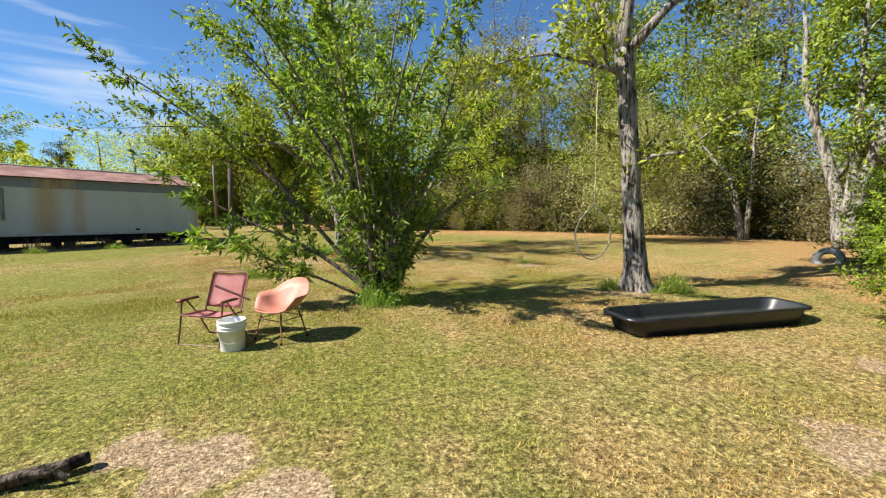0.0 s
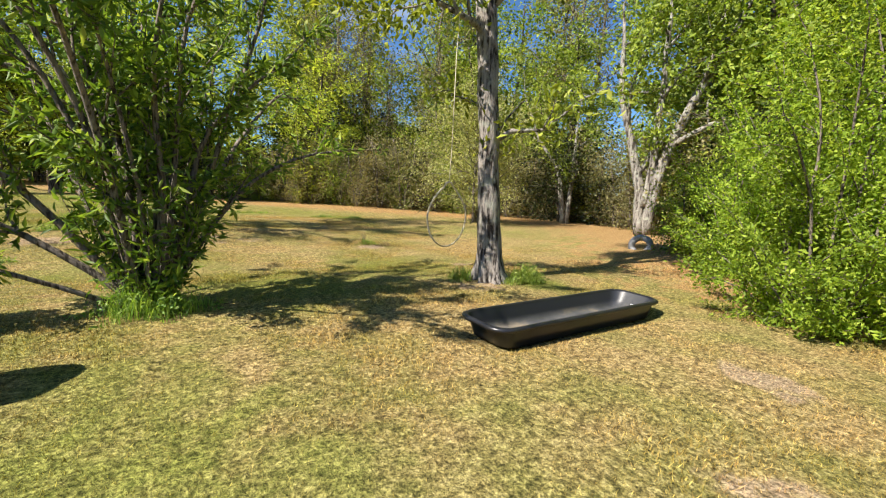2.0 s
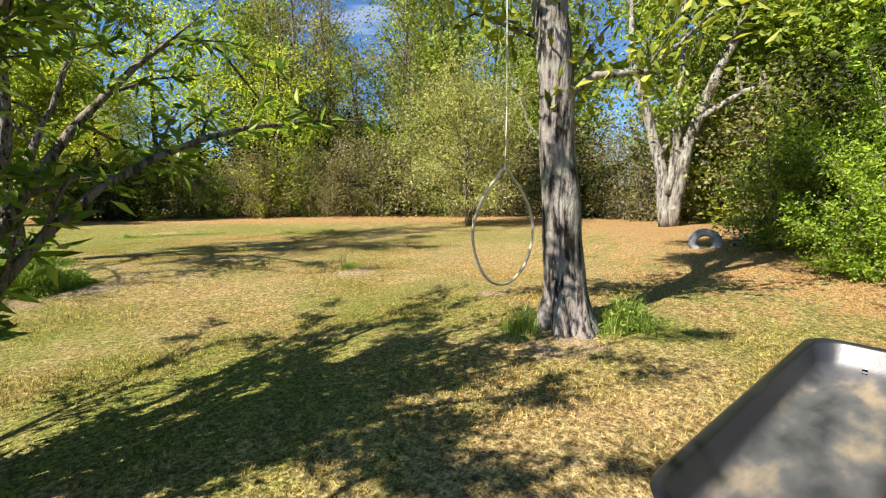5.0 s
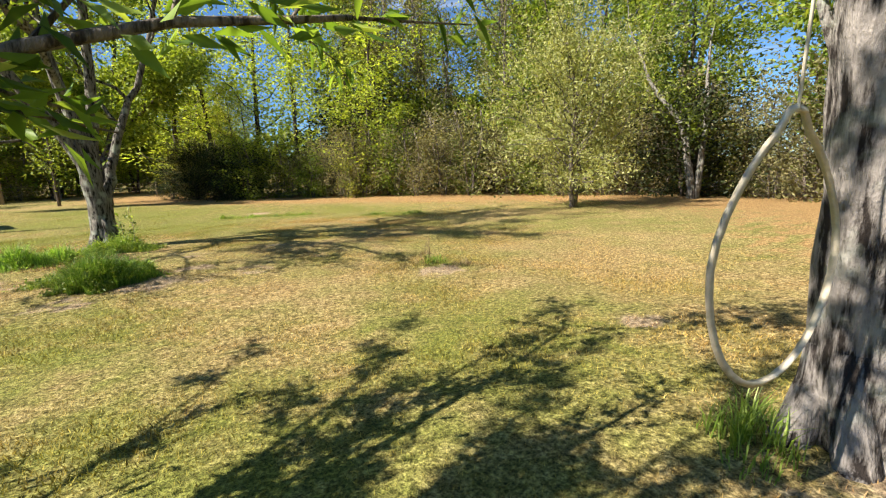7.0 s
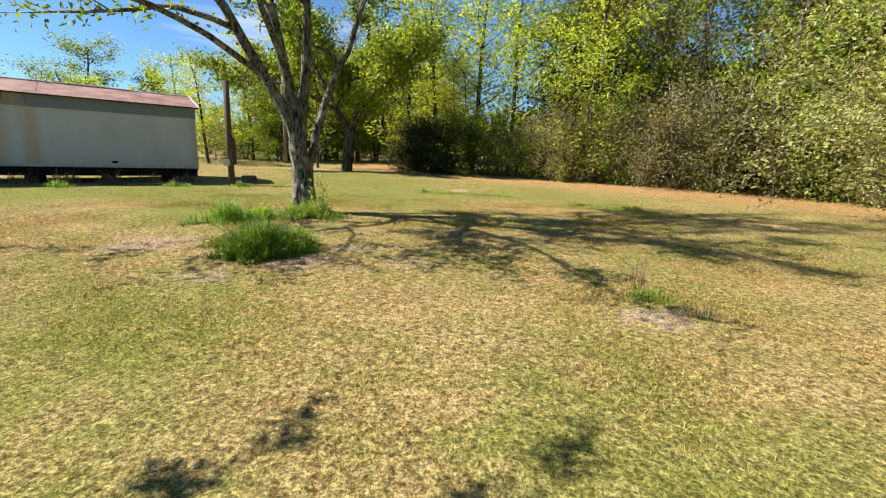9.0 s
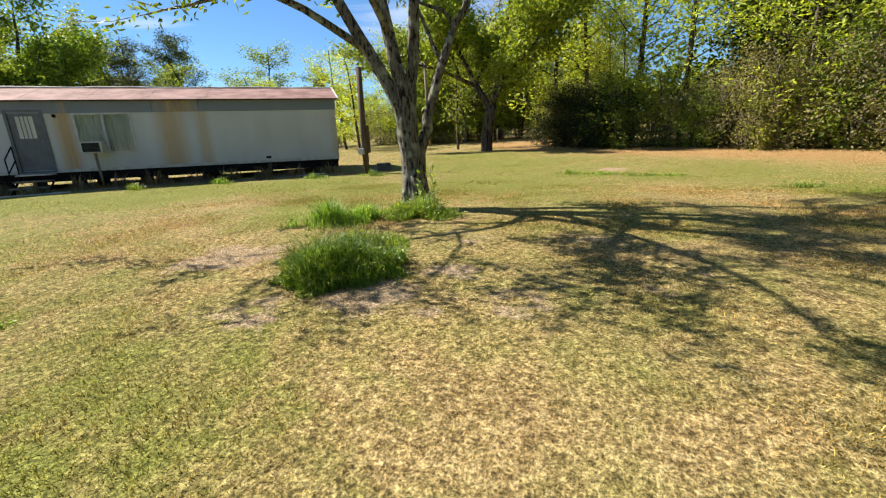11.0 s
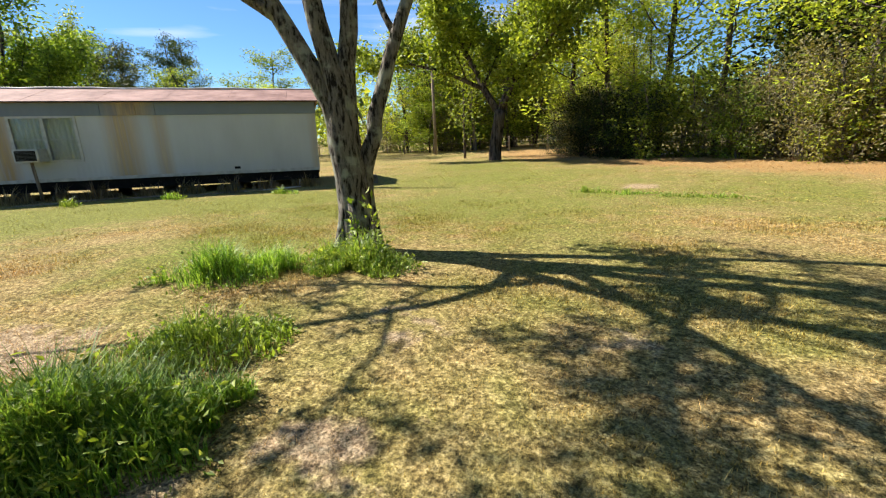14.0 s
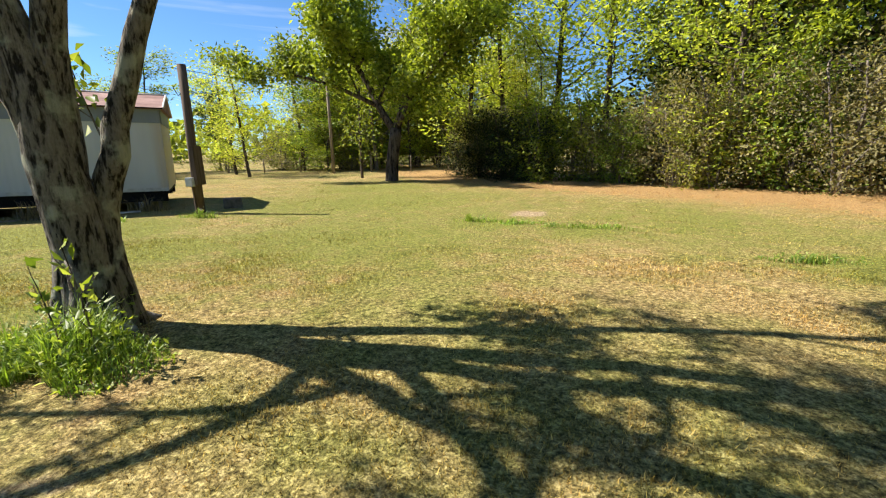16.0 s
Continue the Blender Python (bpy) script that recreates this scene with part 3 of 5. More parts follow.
part("door_frame", cut_wall("door_frame", DOOR_S[0] - 0.05, DOOR_S[1] + 0.05, 0.13, 2.15, -0.05, -0.012, [(DOOR_S[0] + 0.03, DOOR_S[1] - 0.03, 0.19, 2.09)], M_DOOR), door)
part("door_light", box_mesh("door_light", (9.74, 10.2, -0.02, -0.011, 1.25, 1.95), M_CURTAIN, 0.004), door, "faded patterned pane in the door")
for x in (9.86, 9.97, 10.08):
    part("muntin", box_mesh("muntin", (x - 0.012, x + 0.012, -0.03, -0.021, 1.25, 1.95), M_DOOR, 0.002), door)
part("handle", tube_mesh("handle", [([V3(9.6, -0.012, 1.1), V3(9.6, -0.06, 1.1), V3(9.6, -0.06, 1.2)], [0.012] * 3)], M_RIM, 6), door)


def home_window(s0, s1, z0, z1):
    w = part("window", cut_wall("window", s0 - 0.04, s1 + 0.04, z0 - 0.04, z1 + 0.04, -0.03, -0.003, [(s0 + 0.03, s1 - 0.03, z0 + 0.03, z1 - 0.03)], M_FRAME), home, "two-part aluminium window with drawn curtains")
    mid = (s0 + s1) / 2
    part("mullion", box_mesh("mullion", (mid - 0.04, mid + 0.04, -0.03, 0.03, z0 + 0.031, z1 - 0.031), M_FRAME), w)
    for a, b in ((s0 + 0.03, mid - 0.04), (mid + 0.04, s1 - 0.03)):
        part("meeting_rail", box_mesh("meeting_rail", (a, b, -0.02, 0.02, (z0 + z1) / 2 - 0.015, (z0 + z1) / 2 + 0.015), M_FRAME, 0.003), w)
        pn = part("pane", box_mesh("pane", (a, b, 0.022, 0.027, z0 + 0.031, z1 - 0.031), M_GLASS, 0), w)
        pn.visible_shadow = False
    bmc = bmesh.new()
    n = 60
    top = [bmc.verts.new((s0 + (s1 - s0) * i / n, 0.09 + 0.018 * math.sin(i * 1.3), z1)) for i in range(n + 1)]
    low = [bmc.verts.new((s0 + (s1 - s0) * i / n, 0.09 + 0.022 * math.sin(i * 1.3 + 0.3), z0)) for i in range(n + 1)]
    for i in range(n):
        bmc.faces.new((top[i], top[i + 1], low[i + 1], low[i]))
    part("curtain", bm_mesh("curtain", bmc, M_CURTAIN, True), w, "pale drawn curtain")


home_window(WIN_S[0], WIN_S[1], 0.72, 2.0)
home_window(13.2, 14.6, 0.9, 2.0)
part("wall_lamp", box_mesh("wall_lamp", (9.1, 9.2, -0.08, -0.002, 1.9, 2.0), M_BLACK, 0.02), home, "small dark wall lamp")
part("vent", box_mesh("vent", (2.6, 2.78, -0.03, -0.002, 0.26, 0.34), M_BLACK, 0.008), home, "small dark vent")

# air conditioner on its post
def home_at(s, y, z):
    return home.matrix_world @ Vector((s, y, z))


ac = tagged(new("air_conditioner"), "window air conditioner propped on a thin post", "air conditioner")
ac.matrix_world = home.matrix_world @ pose(8.15, -0.3, 0.72)
part("casing", box_mesh("casing", (-0.3, 0.3, -0.28, 0.27, 0.0, 0.38), M_FRAME, 0.015), ac)
part("grille", box_mesh("grille", (-0.25, 0.25, -0.292, -0.282, 0.045, 0.335), M_BLACK, 0.004), ac, "dark condenser grille")
for i in range(7):
    part("fin", box_mesh("fin", (-0.24, 0.24, -0.3, -0.293, 0.07 + i * 0.038, 0.076 + i * 0.038), M_DOOR, 0), ac)
part("post", tube_mesh("post", [([V3(-0.05, -0.1, -1.15), V3(-0.02, -0.1, -0.004)], [0.045, 0.045])], M_TIMBER, 8), ac, "grey timber prop")

steps = tagged(new("porch_steps"), "dark steel steps with a pipe railing at the door", "steps")
steps.matrix_world = home.matrix_world @ pose(9.95, -0.06, 0)
for i in range(3):
    part("tread", box_mesh("tread", (-0.5, 0.5, -0.35 - 0.28 * i, -0.05 - 0.28 * i, 0.06 - 0.19 * i, 0.1 - 0.19 * i), M_TIMBER if i else M_RIM, 0.006), steps)
for x in (-0.48, 0.48):
    part("stringer", tube_mesh("stringer", [([V3(x, -0.05, 0.04), V3(x, -0.95, -0.55)], [0.03, 0.03])], M_BLACK, 6), steps)
for y, z in ((-0.08, 0.06), (-0.62, -0.32)):
    part("post", tube_mesh("post", [([V3(0.5, y, z - 0.3), V3(0.5, y, z + 0.95)], [0.02, 0.02])], M_BLACK, 6), steps)
for h in (0.95, 0.5):
    part("rail", tube_mesh("rail", [([V3(0.5, -0.08, 0.06 + h), V3(0.5, -0.62, -0.32 + h)], [0.02, 0.02])], M_BLACK, 6), steps)

for k, (s, y, ln, ang) in enumerate([(3.0, -1.0, 2.2, 4), (9.6, -1.5, 1.9, -3), (7.2, -1.2, 2.6, 6), (12.0, -1.7, 2.4, 2), (5.2, -0.9, 1.4, -8), (1.6, -0.8, 1.8, 10)]):
    p = home_at(s, y, 0)
    pl = new("plank", box_mesh("plank", (-ln / 2, ln / 2, -0.07, 0.07, 0, 0.03), M_RIM if k % 2 else M_TIMBER, 0.004))
    pl.matrix_world = pose(p.x, p.y, float(gz(p.x, p.y)) + 0.005, 0, 0, 42 + ang)
    tagged(pl, "weathered pale board lying in the grass", "plank", "boards by the mobile home")

# ---- service pole, utility pole, fence ----
def pole(name, label, at, h, r, mat, lean=0.0):
    b = tagged(new(name), label, "pole")
    b.location = at
    part("shaft", tube_mesh("shaft", [([V3(0, 0, -0.3), V3(-lean * 0.5, 0, h * 0.5), V3(-lean, 0, h)], [r, r * 0.92, r * 0.85])], mat, 12), b)
    return b


sp = pole("service_pole", "dark creosoted service pole with a meter box", (-6.0, 23.45, -0.4), 3.75, 0.12, M_BROWN, -0.1)
part("backing_board", box_mesh("backing_board", (0.09, 0.2, -0.16, 0.14, 0.75, 1.75), M_BROWN, 0.01), sp)
part("meter_box", box_mesh("meter_box", (-0.13, 0.1, -0.24, -0.12, 0.72, 0.95), M_FRAME, 0.015), sp, "white meter box")
part("conduit", tube_mesh("conduit", [([V3(0.02, -0.14, -0.1), V3(0.0, -0.145, 0.72)], [0.025, 0.025])], M_BROWN, 6), sp)
part("weatherhead", tube_mesh("weatherhead", [([V3(-0.2, -0.05, 3.2), V3(-0.05, -0.08, 3.0), V3(0.1, -0.08, 3.1), V3(0.06, -0.05, 3.55)], [0.012] * 4)], M_BLACK, 5), sp)
up = pole("utility_pole", "tall slim grey utility pole beyond the yard", (-12.2, 43.0, -0.6), 7.5, 0.12, M_TIMBER)
part("crossarm", box_mesh("crossarm", (-0.5, 0.5, -0.05, 0.05, 7.0, 7.12), M_TIMBER, 0.01), up)
part("transformer", box_mesh("transformer", (-0.35, -0.08, -0.3, -0.05, 6.2, 6.8), M_RIM, 0.08), up)
wire = [V3(-6.25, 23.45, 3.3).lerp(V3(-12.2, 43.0, 6.4), i / 14) - V3(0, 0, 1.6 * (i / 14) * (1 - i / 14)) for i in range(15)]
tagged(new("power_line", tube_mesh("power_line", [(wire, [0.008] * 15)], M_BLACK, 4)), "thin black overhead service wire from pole to pole", "wire")
fence_w = [(-38 + 3.1 * i, 44.5 + 0.35 * math.sin(i * 2.1) + 0.06 * i) for i in range(13)]
fence_p = tube_mesh("fence_post", [([V3(0, 0, -0.2), V3(0.02, 0, 1.15)], [0.06, 0.05])], M_TIMBER, 7)
for x, y in fence_w:
    fp = new("fence_post", fence_p)
    fp.location = (x, y, float(gz(x, y)))
    tagged(fp, "weathered round timber fence post in wire fence", "fence post", "wire fence posts")
for h in (0.45, 0.75, 1.05):
    tagged(new("fence_wire", tube_mesh("fence_wire", [([V3(x, y, float(gz(x, y)) + h) for x, y in fence_w], [0.006] * 13)], M_TIMBER, 4)), "thin rusty strand of fence wire along the posts", "wire", "fence wires")
bx = new("block", box_mesh("block", (-0.25, 0.25, -0.2, 0.2, 0, 0.3), M_BLOCK, 0.02))
bx.matrix_world = pose(-5.9, 24.6, -0.44, 0, 0, 40)
tagged(bx, "dark concrete block standing beside the service pole", "block")

# ---- stock tub ----
M_TUB = worn("black_poly", (0.009, 0.009, 0.011), (0.02, 0.021, 0.024), 0.32, 3.0, 0.5, 0, 0.08)
k = Nodes("tub_inside")
o = k.obj
dust = k.noise(o, 2.6, 7, (0.6, 1.4, 1))
sepz = k.t.nodes.new("ShaderNodeSeparateXYZ")
k.link(o, sepz.inputs[0])
col = k.ramp(dust, [(0.38, (0.035, 0.037, 0.042)), (0.55, (0.1, 0.1, 0.1)), (0.68, (0.27, 0.22, 0.15))])
floor_f = k.n("ShaderNodeMapRange", From_Min=0.1, From_Max=0.02, To_Min=0.0, To_Max=1.0)
k.link(sepz.outputs[2], floor_f.inputs[0])
col = k.mix(floor_f.outputs[0], (0.022, 0.024, 0.028), col)
k.bump(k.noise(o, 20, 4), 0.15, 0.01)
M_TUB_IN = k.colour(col, 0.42, 0.45)


def ring(hx, hy, r, z, n=7):
    out = []
    for cx, cy, a0 in ((hx - r, hy - r, 0), (-hx + r, hy - r, 90), (-hx + r, -hy + r, 180), (hx - r, -hy + r, 270)):
        for i in range(n):
            a = radians(a0 + 90 * i / (n - 1))
            out.append((cx + r * math.cos(a), cy + r * math.sin(a), z))
    return out


def loft(rings, mat, name, cap0=True, cap1=True):
    bm = bmesh.new()
    rs = [[bm.verts.new(p) for p in rg] for rg in rings]
    for a, b in zip(rs, rs[1:]):
        for i in range(len(a)):
            bm.faces.new((a[i], a[(i + 1) % len(a)], b[(i + 1) % len(a)], b[i]))
    if cap0:
        bm.faces.new(rs[0])
    if cap1:
        bm.faces.new(rs[-1])
    return bm_mesh(name, bm, mat, True)


tub = tagged(new("feed_trough"), "long black plastic trough lying on the lawn, dusty inside", "trough")
tub.matrix_world = pose(4.3, 4.37, 0.0, 0, 0, 2)
TX, TY, TH = 1.34, 0.33, 0.235
part("shell", loft([ring(TX - 0.2, TY - 0.1, 0.1, 0.0), ring(TX - 0.13, TY - 0.06, 0.13, 0.025), ring(TX - 0.09, TY - 0.045, 0.15, 0.12), ring(TX - 0.05, TY - 0.03, 0.17, TH - 0.02)], M_TUB, "shell", True, False), tub)
part("rim", loft([ring(TX - 0.052, TY - 0.032, 0.17, TH - 0.045), ring(TX, TY, 0.18, TH - 0.04), ring(TX + 0.005, TY + 0.005, 0.18, TH - 0.012), ring(TX - 0.015, TY - 0.015, 0.18, TH), ring(TX - 0.038, TY - 0.034, 0.165, TH), ring(TX - 0.05, TY - 0.044, 0.16, TH - 0.02)], M_TUB, "rim", False, False), tub, "rolled black rim")
part("basin", loft([ring(TX - 0.047, TY - 0.041, 0.16, TH - 0.015), ring(TX - 0.11, TY - 0.075, 0.13, 0.12), ring(TX - 0.15, TY - 0.09, 0.11, 0.045), ring(TX - 0.24, TY - 0.15, 0.09, 0.02)], M_TUB_IN, "basin", False, True), tub, "dusty inner basin")
part("drain_plug", tube_mesh("drain_plug", [([V3(TX - 0.105, 0.0, 0.09), V3(TX - 0.15, 0.0, 0.088)], [0.025, 0.02])], M_FRAME, 10), tub, "small pale drain plug")

# ---- chairs and bucket ----
M_PINK = worn("faded_pink_mesh", (0.58, 0.24, 0.24), (0.7, 0.37, 0.36), 0.85, 4.0)
M_SHELL = worn("faded_pink_shell", (0.4, 0.155, 0.105), (0.53, 0.25, 0.18), 0.5, 3.0)
M_RUST = worn("brown_tube", (0.1, 0.04, 0.028), (0.2, 0.085, 0.06), 0.55, 8.0, 0.4)
M_WHITE = worn("white_plastic", (0.72, 0.72, 0.69), (0.82, 0.82, 0.8), 0.4, 4.0, 0.4)

fold = tagged(new("folding_chair"), "faded pink folding lawn chair with brown tube frame", "chair")
fold.matrix_world = pose(-1.47, 4.86, 0.06, 0, 0, -24) @ Matrix.Diagonal((0.9, 0.86, 0.77, 1))
r_ = 0.0125
for x in (-0.27, 0.27):
    part("side_frame", tube_mesh("side_frame", [([V3(x, -0.26, 0.0), V3(x, -0.2, 0.3), V3(x, -0.16, 0.58)], [r_] * 3)], M_RUST, 8), fold)
    part("armrest", tube_mesh("armrest", [([V3(x, -0.2, 0.57), V3(x, -0.17, 0.585), V3(x, 0.0, 0.585), V3(x, 0.1, 0.575)], [0.02, 0.026, 0.024, 0.02])], M_RUST, 8), fold, "brown plastic armrest with a pale tip")
    part("rear_leg", tube_mesh("rear_leg", [([V3(x, -0.08, 0.57), V3(x * 0.98, 0.08, 0.34), V3(x * 0.98, 0.26, 0.0)], [r_] * 3)], M_RUST, 8), fold)
    part("arm_tip", tube_mesh("arm_tip", [([V3(x, -0.225, 0.575), V3(x, -0.19, 0.585)], [0.02, 0.026])], M_SHELL, 8), fold)
part("floor_rail", tube_mesh("floor_rail", [([V3(-0.27, -0.26, 0.013), V3(0.27, -0.26, 0.013)], [r_] * 2)], M_TIMBER, 8), fold)
part("floor_rail", tube_mesh("floor_rail", [([V3(-0.265, 0.26, 0.013), V3(0.265, 0.26, 0.013)], [r_] * 2)], M_RUST, 8), fold)
part("seat_frame", tube_mesh("seat_frame", [([V3(-0.25, 0.22, 0.36), V3(-0.25, -0.22, 0.4), V3(0.25, -0.22, 0.4), V3(0.25, 0.22, 0.36)], [r_] * 4)], M_RUST, 8), fold)
part("back_frame", tube_mesh("back_frame", [([V3(-0.25, 0.18, 0.36), V3(-0.25, 0.36, 0.86), V3(-0.22, 0.375, 0.9), V3(0.22, 0.375, 0.9), V3(0.25, 0.36, 0.86), V3(0.25, 0.18, 0.36)], [r_] * 6)], M_RUST, 8), fold)


def sling(name, a, b, half, sag, mat):
    bm = bmesh.new()
    rows = []
    for i in range(9):
        u = i / 8
        c = Vector(a).lerp(Vector(b), u)
        rows.append([bm.verts.new((half * (j / 4 - 1), c.y, c.z - sag * (1 - (j / 4 - 1) ** 2) * math.sin(math.pi * (0.15 + 0.7 * u)))) for j in range(9)])
    for i in range(8):
        for j in range(8):
            bm.faces.new((rows[i][j], rows[i][j + 1], rows[i + 1][j + 1], rows[i + 1][j]))
    bmesh.ops.solidify(bm, geom=bm.faces[:], thickness=0.006)
    return bm_mesh(name, bm, mat, True)


part("seat", sling("seat", (0, -0.215, 0.402), (0, 0.2, 0.365), 0.24, 0.05, M_PINK), fold, "sagging pink mesh seat")
part("backrest", sling("backrest", (0, 0.2, 0.42), (0, 0.37, 0.885), 0.235, 0.02, M_PINK), fold, "faded pink mesh backrest")

stick = new("walking_stick", tube_mesh("walking_stick", [([V3(-1.41, 4.8, 0.66), V3(-1.06, 4.72, 0.51)], [0.016, 0.013])], M_RUST, 8))
tagged(stick, "dark brown stick laid across the pink chair's arms", "stick")

shell = tagged(new("shell_chair"), "salmon pink moulded shell chair on thin dark legs", "chair")
shell.matrix_world = pose(-0.77, 4.78, 0.06, 0, 0, -40) @ Matrix.Diagonal((0.86, 0.82, 0.76, 1))
bms = bmesh.new()
grid = []
for i in range(9):
    q = (i + 0.35) / 8.35
    row = []
    for j in range(28):
        f = 2 * math.pi * j / 28
        t_ = (1 + math.sin(f)) / 2
        rimz = 0.45 + 0.19 * float(sstep(0.12, 0.42, t_)) + 0.17 * float(sstep(0.68, 1.0, t_))
        flare = 1 + 0.1 * q ** 6
        row.append(bms.verts.new((0.3 * q * math.cos(f) * flare * (1 - 0.18 * q ** 3 * float(sstep(0.8, 1.0, t_))), 0.27 * q * math.sin(f) * flare + 0.1 * q ** 3 * t_ ** 2, 0.4 + 0.012 * q + (rimz - 0.41) * q ** 3.2)))
    grid.append(row)
bms.faces.new(list(reversed(grid[0])))
for i in range(8):
    for j in range(28):
        bms.faces.new((grid[i][j], grid[i][(j + 1) % 28], grid[i + 1][(j + 1) % 28], grid[i + 1][j]))
bmesh.ops.recalc_face_normals(bms, faces=bms.faces[:])
bmesh.ops.solidify(bms, geom=bms.faces[:], thickness=0.012)
part("seat_shell", bm_mesh("seat_shell", bms, M_SHELL, True), shell, "sun-bleached salmon fibreglass shell")
for x, y in ((-0.2, -0.18), (0.2, -0.18), (-0.2, 0.18), (0.2, 0.18)):
    part("leg", tube_mesh("leg", [([V3(x * 0.85, y * 0.8, 0.4), V3(x * 1.15, y * 1.25, 0.0)], [0.013, 0.011])], M_RUST, 8), shell)
    part("foot", tube_mesh("foot", [([V3(x * 1.14, y * 1.24, 0.0), V3(x * 1.13, y * 1.23, 0.03)], [0.017, 0.016])], M_BLACK, 8), shell)
for y in (-0.19, 0.19):
    part("brace", tube_mesh("brace", [([V3(-0.19, y, 0.31), V3(0.19, y, 0.31)], [0.008] * 2)], M_RUST, 6), shell)
for x in (-0.19, 0.19):
    part("brace", tube_mesh("brace", [([V3(x, -0.19, 0.31), V3(x, 0.19, 0.31)], [0.008] * 2)], M_RUST, 6), shell)


def circ(r, z, n=28):
    return [(r * math.cos(2 * math.pi * i / n), r * math.sin(2 * math.pi * i / n), z) for i in range(n)]


pail = tagged(new("bucket"), "white plastic five gallon bucket standing in the grass", "bucket")
pail.matrix_world = pose(-1.19, 4.5, 0.055) @ Matrix.Diagonal((0.84, 0.84, 0.86, 1))
part("body", loft([circ(0.13, 0), circ(0.134, 0.008), circ(0.143, 0.25), circ(0.156, 0.252), circ(0.156, 0.262), circ(0.145, 0.264), circ(0.146, 0.285), circ(0.158, 0.287), circ(0.158, 0.297), circ(0.147, 0.3), circ(0.148, 0.33), circ(0.158, 0.332), circ(0.158, 0.36), circ(0.148, 0.362), circ(0.142, 0.34), circ(0.126, 0.012)], M_WHITE, "body"), pail)
part("bail", tube_mesh("bail", [([V3(0.16 * math.cos(a), -0.16 * math.sin(a) * 0.95, 0.3 - 0.19 * math.sin(a)) for a in np.linspace(0, math.pi, 14)], [0.003] * 14)], M_RIM, 5), pail, "thin wire handle")
part("handle_ear", tube_mesh("handle_ear", [([V3(0.15, 0, 0.3), V3(0.168, 0, 0.3)], [0.02, 0.018])], M_WHITE, 8), pail)
part("handle_ear", tube_mesh("handle_ear", [([V3(-0.15, 0, 0.3), V3(-0.168, 0, 0.3)], [0.02, 0.018])], M_WHITE, 8), pail)

# ---- multi-stemmed fruit tree by the chairs ----
def spread_stems(g, n, reach, height, r0, rnd, start_r=0.18, squash=1.0, shift=(0, 0), slim=0.18):
    """Stems that fan out from one foot and arch outwards."""
    for i in range(n):
        a = 2 * math.pi * (i + rnd.uniform(-0.3, 0.3)) / n
        R = reach * math.sqrt(rnd.uniform(0.08, 1.0))
        h = height * rnd.uniform(0.75, 1.1) * (1 - 0.35 * (R / reach) ** 2)
        c, s = math.cos(a), math.sin(a) * squash
        g.limb([(c * start_r * 0.5, s * start_r * 0.5, -0.1), (c * (start_r + R * slim), s * (start_r + R * slim), h * 0.3), (c * R * (0.37 + slim) + shift[0] * 0.5, s * R * (0.37 + slim) + shift[1] * 0.5, h * 0.68), (c * R + shift[0], s * R + shift[1], h)], r0 * rnd.uniform(0.7, 1.1), 0.01, 0)


g = Growth(11, seg=0.25, wander=0.28, up=0.06, spread=0.75, ratio=0.23, kids=8, leaf_level=1, last=2, leaf_step=0.07, rmin=0.003, start=0.3)
spread_stems(g, 11, 1.75, 5.1, 0.045, random.Random(8), shift=(-0.35, 0.05), slim=0.07)
g.limb([(0.1, 0.05, 0.0), (0.8, 0.9, 1.5), (1.7, 1.9, 2.6), (2.35, 2.45, 2.25)], 0.045, 0.01, 1)
g.limb([(0.0, 0.1, 0.1), (-0.2, 0.8, 1.6), (-0.5, 1.7, 2.9), (-0.7, 2.5, 3.6)], 0.04, 0.008, 0, kids=7)
g.limb([(0.05, 0.1, 0.1), (0.4, 0.8, 1.4), (0.7, 1.6, 2.5), (0.9, 2.2, 3.2)], 0.035, 0.008, 0, kids=7)
g.limb([(-0.1, 0.1, 0.1), (-0.7, 1.0, 1.4), (-1.1, 2.0, 2.4), (-1.2, 2.6, 2.8)], 0.035, 0.008, 0, kids=5)
g.limb([(0.1, 0.05, 0.0), (0.8, 0.2, 1.1), (1.5, 0.45, 1.6), (2.3, 0.65, 1.8)], 0.04, 0.01, 1)
g.limb([(-0.1, 0.0, 0.1), (-0.9, 0.15, 0.75), (-1.9, 0.2, 1.25), (-2.7, 0.1, 1.75)], 0.04, 0.008, 0)
g.limb([(-0.15, -0.1, 0.05), (-1.0, -0.2, 0.5), (-2.2, -0.2, 1.0)], 0.03, 0.006, 0)
g.limb([(-0.1, 0.1, 0.1), (-1.2, 0.3, 1.5), (-2.3, 0.4, 2.5), (-3.3, 0.3, 3.2)], 0.045, 0.008, 0)
g.limb([(0.1, 0.0, 0.1), (0.5, 0.1, 1.2), (0.9, 0.1, 2.4), (1.3, 0.0, 3.9)], 0.045, 0.008, 0)
g.limb([(-0.05, -0.1, 0.1), (-0.25, -0.6, 1.6), (-0.45, -1.3, 2.7), (-0.55, -2.0, 3.5)], 0.04, 0.008, 0)
g.limb([(0.1, 0.0, 0.1), (0.25, 0.2, 0.35), (0.42, 0.2, 0.9)], 0.06, 0.03, 1)
for i in range(14):
    a = i * 2.4
    g.limb([(0.1 * math.cos(a), 0.1 * math.sin(a), -0.05), (0.4 * math.cos(a), 0.4 * math.sin(a), 0.5 + 0.03 * i), (0.55 * math.cos(a), 0.55 * math.sin(a), 0.8 + 0.05 * i)], 0.012, 0.004, 1)
